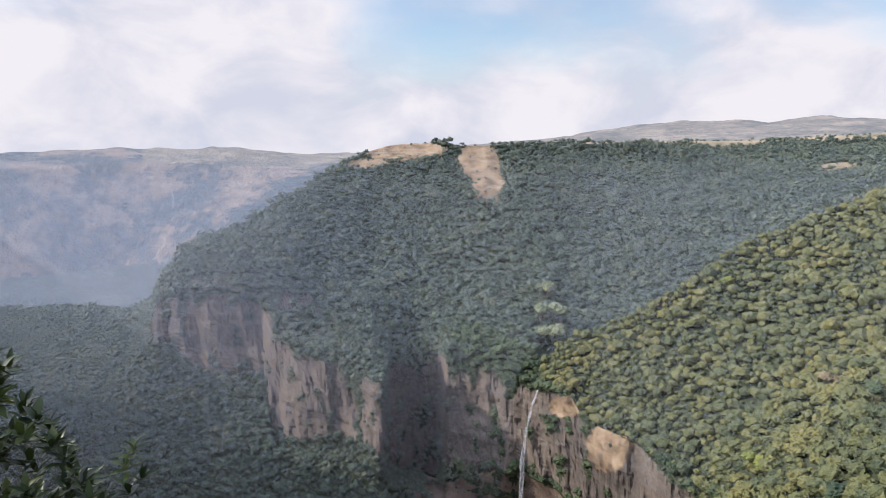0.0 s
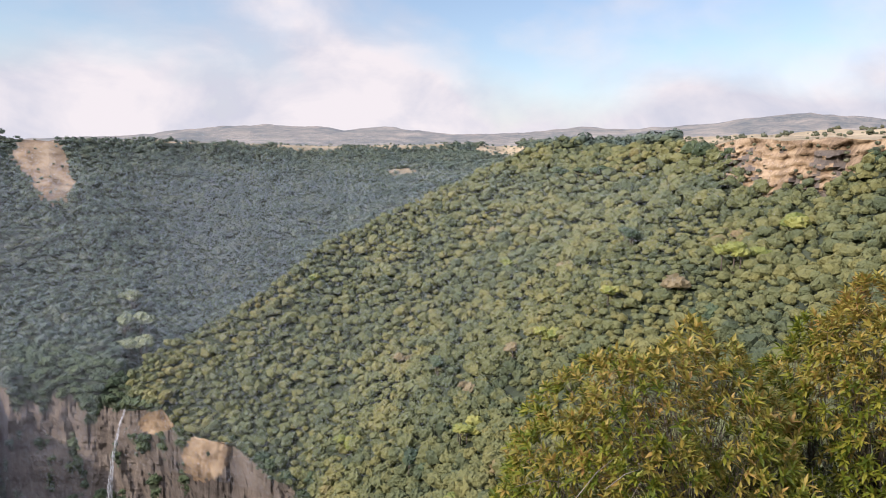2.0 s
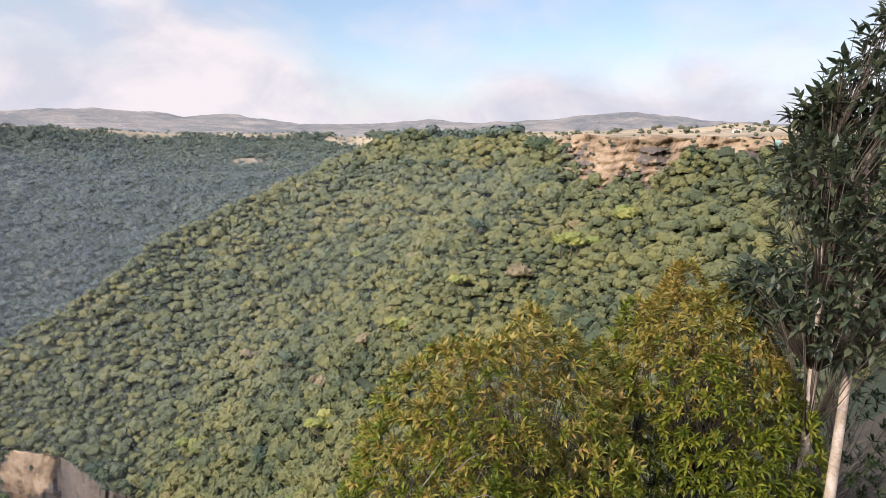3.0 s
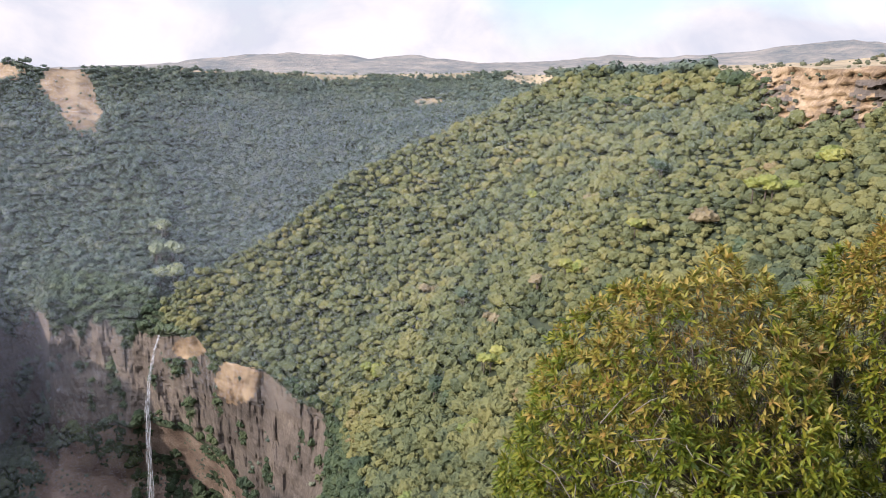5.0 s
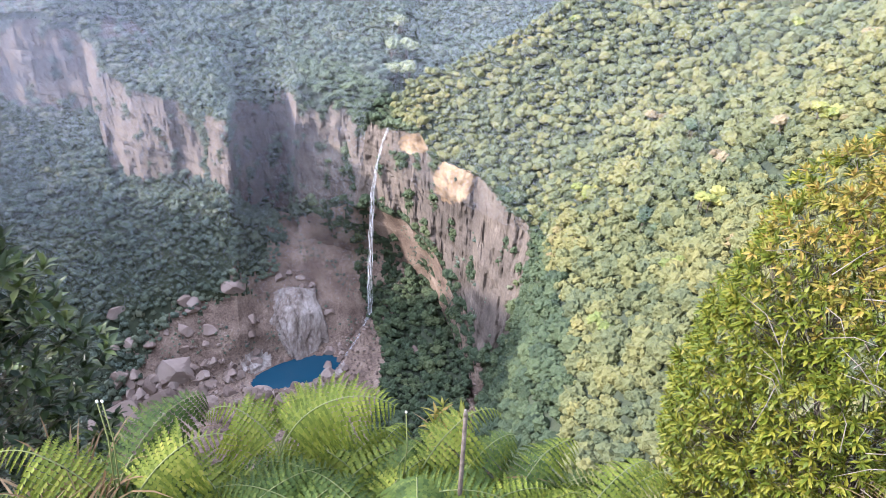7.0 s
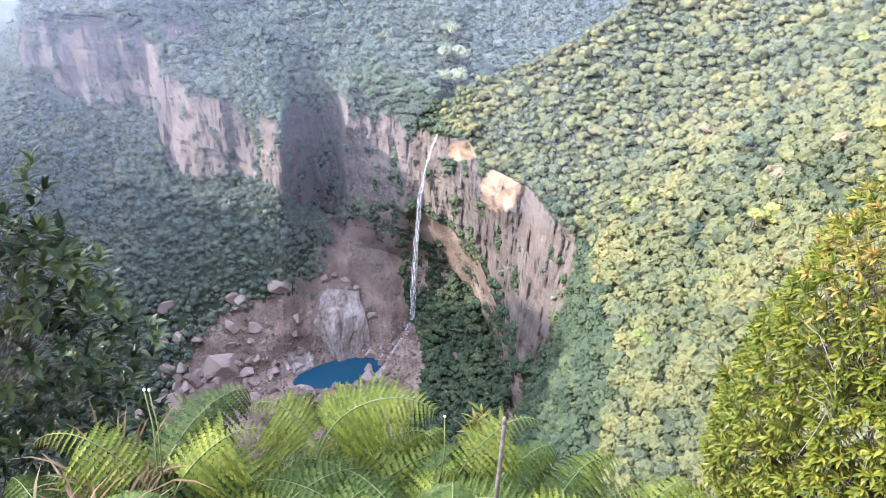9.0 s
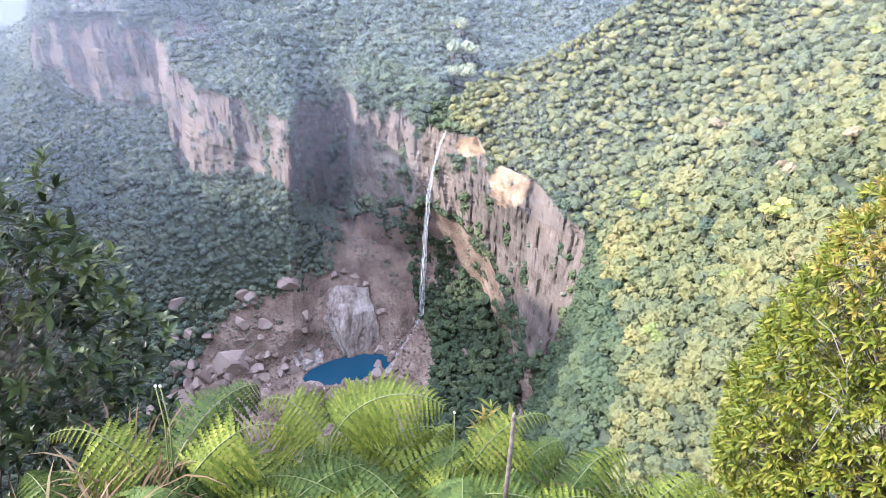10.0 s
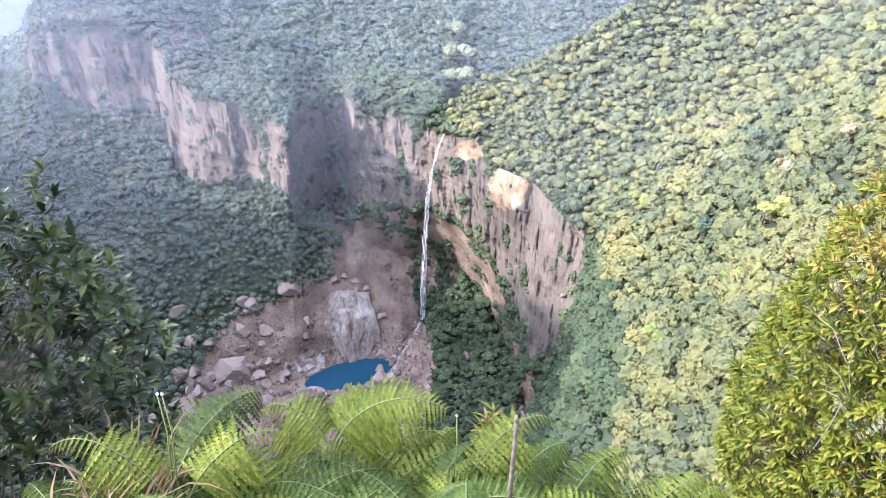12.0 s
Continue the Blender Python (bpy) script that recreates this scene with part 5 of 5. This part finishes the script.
for k in range(34):
    b = -23.6 if k == 0 else -47 + 28.2 * (k - 1) / 32 + rng.uniform(-0.5, 0.5)
    reach = rng.uniform(2.75, 3.3)
    e = -19.4 if k == 0 else float(np.interp(b, *zip(*SPIRE_TOPS))) - rng.uniform(0, 1.6)
    head = spot(b, reach, 1.6 + reach * math.tan(radians(e)) - 0.03)
    for j in range(24):
        low = 1.75 * (j / 23) ** 1.15
        turn, out = j * 2.4 + b, 0.02 + (0.12 if k == 0 else 0.24) * min(1, low / 0.45) * rng.uniform(0.5, 1.1)
        d = Vector((math.cos(turn), math.sin(turn), 0))
        side_shoots.append((head + d * out - Vector((0, 0, low)), (d * (0.25 + 0.5 * min(1, low / 0.3)) + Vector((0, 0, 0.9))).normalized(), int(rng.random() < 0.22)))
shrub("glossy_shrub", "dark glossy evergreen shrub with upright shoots", "shrub", spot(-36, 3.05, -2.3), side_shoots, OVAL, (M_DARK, M_DEEP_LEAF), rng, 9, 240, 0.02, spread=(0.3, 1.15))


# ---- ferns ----
M_FERN = leaf_material("fern_frond", [(0.15, (0.07, 0.098, 0.013)), (0.45, (0.13, 0.163, 0.02)), (0.7, (0.19, 0.21, 0.03)), (0.9, (0.29, 0.27, 0.052))], 0.6, 0.15, 0.25)
M_FERN_OLD = leaf_material("blue_green_fern_frond", [(0.15, (0.034, 0.06, 0.014)), (0.5, (0.066, 0.1, 0.021)), (0.85, (0.125, 0.155, 0.028))], 0.6, 0.15, 0.22)
M_RACHIS = plain("fern_stalk", (0.15, 0.17, 0.05), 0.7)


def pinna_mesh(material, teeth=9):
    """One fern leaflet of unit length along +x: a narrow blade cut into short blunt lobes along its midrib."""
    vs, fs = [], []
    for i in range(teeth):
        t0, t1 = i / teeth, (i + 1) / teeth
        w = 0.086 * (1 - t0) ** 0.6 * (0.8 + 0.2 * min(1, i / 2))
        sag0, sag1 = -0.4 * t0 * t0, -0.4 * t1 * t1
        for sgn in (-1, 1):
            a = len(vs)
            vs += [(t0, 0, sag0), (t1, 0, sag1), (t1 + 0.15 / teeth, sgn * w * 0.9, 0.012 + sag1), (t0 + 0.5 / teeth, sgn * w, 0.012 + sag0)]
            fs.append((a, a + 1, a + 2, a + 3) if sgn > 0 else (a + 3, a + 2, a + 1, a))
    me = bpy.data.meshes.new("leaflet")
    me.from_pydata(vs, [], fs)
    me.materials.append(material)
    return me


PINNA = [pinna_mesh(M_FERN), pinna_mesh(M_FERN_OLD)]
PINNA_VERTS = np.array([v.co[:] for v in PINNA[0].vertices])
PINNA_FACES = [tuple(f.vertices) for f in PINNA[0].polygons]


def frond(parent, base, heading, rise, length, kind, rng, curl=0.0, pairs=20, broad=0.152, joined=False):
    """An arching frond: a stalk with paired leaflets, shorter towards the tip; curl rolls the tip up."""
    h = Vector((math.sin(radians(heading)), math.cos(radians(heading)), 0))
    n = 26
    pts, p, ang = [base.copy()], base.copy(), radians(rise)
    for i in range(n):
        t = i / n
        ang += (-radians(rise * 1.55) / n) * (0.5 + t) if not curl else (-radians(rise) / n if t < 0.6 else -curl / n)
        p = p + (h * math.cos(ang) + Vector((0, 0, math.sin(ang)))) * length / n
        pts.append(p.copy())
    bm = bmesh.new()
    tube(bm, pts, [0.0032 * (1 - 0.8 * i / n) + 0.0006 for i in range(n + 1)], 5)
    stalk = part("frond", bm, M_RACHIS, parent)
    rest = []
    open_sky = Vector((-parent.location.x, -parent.location.y, 0)).normalized()
    up = (Vector((0, 0, 1)) + open_sky * rng.uniform(0.15, 0.6)).normalized()  # fronds turn their faces to the open side
    for k in range(pairs):
        t = 0.2 + 0.8 * (k + 0.5) / pairs
        i = min(n - 1, int(t * n))
        at = pts[i].lerp(pts[i + 1], t * n - i)
        along = (pts[i + 1] - pts[i]).normalized()
        side = along.cross(up)
        side = side.normalized() if side.length > 0.05 else h.cross(Vector((0, 0, 1)))
        size = broad * math.sin(math.pi * min(1, 0.25 + 0.72 * (k + 0.5) / pairs)) ** 0.8 + 0.015
        if curl and t > 0.6:
            size *= 0.45
        for sgn in (-1, 1):
            d = side * sgn + along * 0.34 + Vector((0, 0, -0.4 + rng.uniform(-0.12, 0.12)))
            m = leaf_pose(at, d, 0.3 * sgn * rng.uniform(0, 1), size * rng.uniform(0.9, 1.1), up)
            if joined:
                q = np.array(m)
                rest.append((PINNA_VERTS @ q[:3, :3].T + q[:3, 3], PINNA_FACES))
                continue
            lf = new("leaflet", PINNA[kind])
            lf.parent = stalk
            lf.matrix_local = m
    if joined:
        leaflets = new("foliage", mesh_of("foliage", rest, PINNA[kind].materials[0]))
        leaflets.parent = stalk
        leaflets["kind"] = "stuff"
    return stalk


rng = random.Random(33)
FERNS = [  # bearing, distance, height of the crown
    (-21, 1.9, -0.62), (-15, 2.05, -0.66), (-9, 1.75, -0.66), (-3, 2.0, -0.7), (3, 1.75, -0.68), (8, 1.95, -0.7), (14, 1.8, -0.68), (20, 2.0, -0.78), (25, 1.85, -0.78), (-27, 1.75, -0.55)]
for b, d, z in FERNS:
    root = spot(b, d, z - 0.33)
    fern = thing("fern", root, "bright green fern with arching feathery fronds", "fern", "ferns along the brink")
    for k in range(8):
        frond(fern, Vector((rng.uniform(-0.06, 0.06), rng.uniform(-0.06, 0.06), -0.08)), rng.choice((-1, 1)) * rng.uniform(35, 130), rng.uniform(50, 68), rng.uniform(0.55, 0.76), int(rng.random() < 0.45), rng)
for k in range(26):  # the inner bed, nearer the rail
    b = -34 + 2.75 * k + rng.uniform(-1, 1)
    d = 1.42 + 0.16 * (k % 3)
    fern = thing("fern", spot(b, d, -0.52 - 0.05 * (k % 2) - (0.1 if b > 18 else 0)), "dense green fern with overlapping arched fronds", "fern", "ferns along the brink")
    for j in range(7):
        frond(fern, Vector((rng.uniform(-0.05, 0.05), rng.uniform(-0.05, 0.05), -0.05)), rng.choice((-1, 1)) * rng.uniform(40, 125), rng.uniform(52, 70), rng.uniform(0.5, 0.72), int(rng.random() < 0.55), rng, joined=True)
for k in range(22):  # filling the bed between the two rows
    b = -31 + 3.0 * k + rng.uniform(-1, 1)
    d = 1.72 + 0.1 * (k % 3)
    fern = thing("fern", spot(b, d, -0.6 - 0.05 * (k % 2) - (0.12 if b > 18 else 0)), "dense green fern with overlapping arched fronds", "fern", "ferns along the brink")
    for j in range(6):
        frond(fern, Vector((rng.uniform(-0.05, 0.05), rng.uniform(-0.05, 0.05), -0.05)), rng.choice((-1, 1)) * rng.uniform(35, 120), rng.uniform(48, 64), rng.uniform(0.5, 0.7), int(rng.random() < 0.5), rng, joined=True)
# the raised frond and the unrolling ones
crest = thing("fern", spot(-2.5, 1.95, -0.08), "tall fern frond with two unrolling curled tips", "fern", "ferns along the brink")
frond(crest, Vector((0, 0, -0.2)), 95, 78, 0.56, 0, rng, broad=0.14, pairs=24)
frond(crest, Vector((0, 0, -0.2)), -75, 82, 0.4, 0, rng, curl=4.6)
frond(crest, Vector((0, 0.02, -0.2)), 70, 84, 0.42, 0, rng, curl=4.2)
for b, d, z, hd in ((12.0, 1.95, -0.3, 70), (-17.5, 1.9, -0.2, 75), (-19.2, 1.95, -0.2, -80)):
    young = thing("fern", spot(b, d, z), "young fern with a curled unrolling tip", "fern", "ferns along the brink")
    frond(young, Vector((0, 0, -0.15)), hd, 76, 0.52, 0, rng, curl=3.6)
    frond(young, Vector((0, 0, -0.15)), hd + 120, 64, 0.55, 1, rng)

# ---- dry grass, stake, weeds ----
M_STRAW = leaf_material("dry_grass_blade", [(0.15, (0.1, 0.062, 0.028)), (0.45, (0.165, 0.105, 0.05)), (0.7, (0.25, 0.175, 0.095)), (0.9, (0.18, 0.165, 0.06))], 0.7, 0.2, 0.3)


def grass_tuft(place, count, height, lean, rng, label="tuft of dry tan grass with drooping blades"):
    pieces = []
    for _ in range(count):
        turn = rng.uniform(0, 6.2832)
        out = Vector((math.cos(turn), math.sin(turn), 0)) * rng.uniform(0.2, 1.0) + Vector(lean)
        hgt, w = height * rng.uniform(0.55, 1.2), rng.uniform(0.004, 0.011)
        foot = Vector((math.cos(turn), math.sin(turn), 0)) * rng.uniform(0, 0.12)
        side = Vector((-math.sin(turn), math.cos(turn), 0))
        vs, fs = [], []
        for i in range(7):
            t = i / 6
            p = foot + Vector((0, 0, hgt * (t - 0.42 * t ** 3 * out.length * 1.6))) + out * hgt * t * t * 0.8
            ww = w * (1 - t) ** 0.6
            vs += [tuple(p - side * ww), tuple(p + side * ww)]
            if i:
                a = 2 * i
                fs.append((a - 2, a - 1, a + 1, a))
        pieces.append((np.array(vs), fs))
    ob = new("grass_tuft", mesh_of("grass_tuft", pieces, M_STRAW))
    ob.location = place
    return tagged(ob, label, "grass", "dry grass tufts", kind="stuff")


for b, d, z, n, h in ((-28, 1.55, -0.5, 70, 0.46), (-24.5, 1.75, -0.5, 50, 0.5), (-31, 1.6, -0.4, 60, 0.52), (-21.5, 2.0, -0.5, 45, 0.5), (-34, 1.4, -0.35, 40, 0.55)):
    grass_tuft(spot(b, d, z), n, h, (0.1, 0.05, 0), rng)
for b, d, z, n, h in ((58, 4.2, -2.0, 90, 0.7), (61, 4.4, -1.9, 90, 0.7), (55, 4.1, -2.1, 60, 0.6), (66, 5.4, -1.9, 80, 0.7)):
    grass_tuft(spot(b, d, z), n, h, (-0.1, -0.1, 0), rng)
for b, d, z, n, h in ((14, 2.0, -0.75, 22, 0.5), (17, 2.1, -0.75, 22, 0.5)):
    grass_tuft(spot(b, d, z), n, h, (0, 0, 0), rng)

stake = thing("stake", spot(16.9, 1.78, -0.62), "thin weathered grey wooden stake among ferns", "stake")
bm = bmesh.new()
tube(bm, [Vector((0.012, 0, -0.5)), Vector((0.004, 0, 0.35)), Vector((-0.003, 0, 0.68))], [0.009, 0.0085, 0.007], 7)
part("shaft", bm, M_BARK, stake)
bm = bmesh.new()
tube(bm, [Vector((-0.003, 0, 0.675)), Vector((-0.006, 0, 0.7))], [0.0085, 0.004], 7)
part("broken_tip", bm, M_TWIG, stake, "splintered paler tip")
weed = [(spot(15.2 + 1.6 * math.sin(k * 2.4), 2.2 + 0.07 * math.cos(k * 2.4), -0.42 + 0.02 * (k % 6)), Vector((0.4 * math.sin(k * 2.4), 0.4 * math.cos(k * 2.4), 0.8)).normalized(), k % 2) for k in range(16)]
shrub("weed", "small weed with yellowing narrow leaves beside the stake", "weed", spot(15.2, 2.2, -0.95), weed, leaf_mesh("leaf", 0.075, 0.016), (M_GOLD, M_GREEN), rng, 7, 40, 0.006)
M_FLUFF = plain("white_flower_head", (0.5, 0.5, 0.4), 0.9)
for b, d, z in ((-18.4, 1.9, 0.14), (10.6, 1.9, -0.06), (-18.0, 1.92, 0.12)):
    fl = thing("flower", spot(b, d, z - 0.35), "tiny white fluffy flower head on a thin stalk", "flower", "white flower heads")
    bm = bmesh.new()
    tube(bm, [Vector((0, 0, 0)), Vector((0.01, 0, 0.2)), Vector((0, 0, 0.35))], [0.003, 0.0025, 0.002], 5)
    part("stalk", bm, M_RACHIS, fl)
    bm = bmesh.new()
    bmesh.ops.create_icosphere(bm, subdivisions=2, radius=0.005)
    for v in bm.verts:
        v.co *= 1 + 0.35 * noise.noise(v.co * 200)
        v.co.z += 0.355
    part("flower_head", bm, M_FLUFF, fl)


# ---- on the plateau edge ----
M_WALL = surface("whitewashed_wall", [(0.35, (0.55, 0.52, 0.46)), (0.6, (0.72, 0.7, 0.64))], 3, 0.3, 0.9, 0.3, 0.02)
M_ROOF = surface("rusty_tin_roof", [(0.35, (0.22, 0.14, 0.09)), (0.6, (0.36, 0.27, 0.2))], 3, 0.3, 0.7, 0.3, 0.02)
M_SHED = surface("faded_green_paint", [(0.35, (0.14, 0.25, 0.2)), (0.6, (0.24, 0.36, 0.3))], 3, 0.3, 0.7, 0.3, 0.02)
M_POST = surface("weathered_concrete", [(0.35, (0.2, 0.19, 0.18)), (0.6, (0.34, 0.33, 0.31))], 2, 0.2, 0.9, 0.3, 0.02)
M_HOLE = plain("dark_opening", (0.03, 0.03, 0.03), 0.9)


def block(name, sx, sy, sz, at, material, parent, label="", taper=0.0):
    bm = bmesh.new()
    bmesh.ops.create_cube(bm, size=1)
    for v in bm.verts:
        k = 1 - taper * (v.co.z + 0.5)
        v.co = Vector((v.co.x * sx * k, v.co.y * sy * k, v.co.z * sz))
    bmesh.ops.bevel(bm, geom=bm.edges[:], offset=min(sx, sy, sz) * 0.06, segments=1, affect="EDGES")
    ob = part(name, bm, material, parent, label)
    ob.location = at
    return ob


def hut(name, place, size, wall, roof, label):
    w, d, h = size
    ob = thing(name, place, label, "hut")
    ob.rotation_euler = (0, 0, radians(-60))
    block("wall", w, d, h, (0, 0, h / 2 - 0.4), wall, ob)
    bm = bmesh.new()
    pts = [(-w * 0.56, -d * 0.6, h - 0.4), (w * 0.56, -d * 0.6, h - 0.4), (w * 0.56, d * 0.6, h - 0.4), (-w * 0.56, d * 0.6, h - 0.4), (-w * 0.56, 0, h + d * 0.22), (w * 0.56, 0, h + d * 0.22)]
    v = [bm.verts.new(p) for p in pts]
    for q in ((0, 1, 5, 4), (2, 3, 4, 5), (0, 4, 3), (1, 2, 5), (3, 2, 1, 0)):
        bm.faces.new([v[i] for i in q])
    part("roof", bm, roof, ob)
    block("door", 0.9, 0.12, 2.0, (w * 0.2, -d / 2, 0.65), M_HOLE, ob)
    block("window", 0.9, 0.12, 0.9, (-w * 0.22, -d / 2, 1.2), M_HOLE, ob)
    return ob


hut("hut", on_ground(66.3, 2.95, 480), (7, 4.5, 3.2), M_WALL, M_ROOF, "small whitewashed hut on the dry meadow")
hut("shed", on_ground(69.6, 1.9, 300), (9, 4, 3.4), M_SHED, M_SHED, "faded green shed at the plateau edge behind leaves")
top = on_ground(67.2, 3.6, 700)
pavilion = thing("pavilion", top, "open flat-roofed lookout pavilion on the hilltop", "pavilion")
for x in (-4, 0, 4):
    for y in (-2.5, 2.5):
        block("post", 0.5, 0.5, 5, (x, y, 2), M_POST, pavilion)
block("roof", 10, 6.5, 0.7, (0, 0, 4.8), M_POST, pavilion)
block("floor_slab", 10.5, 7, 0.6, (0, 0, 0), M_POST, pavilion)
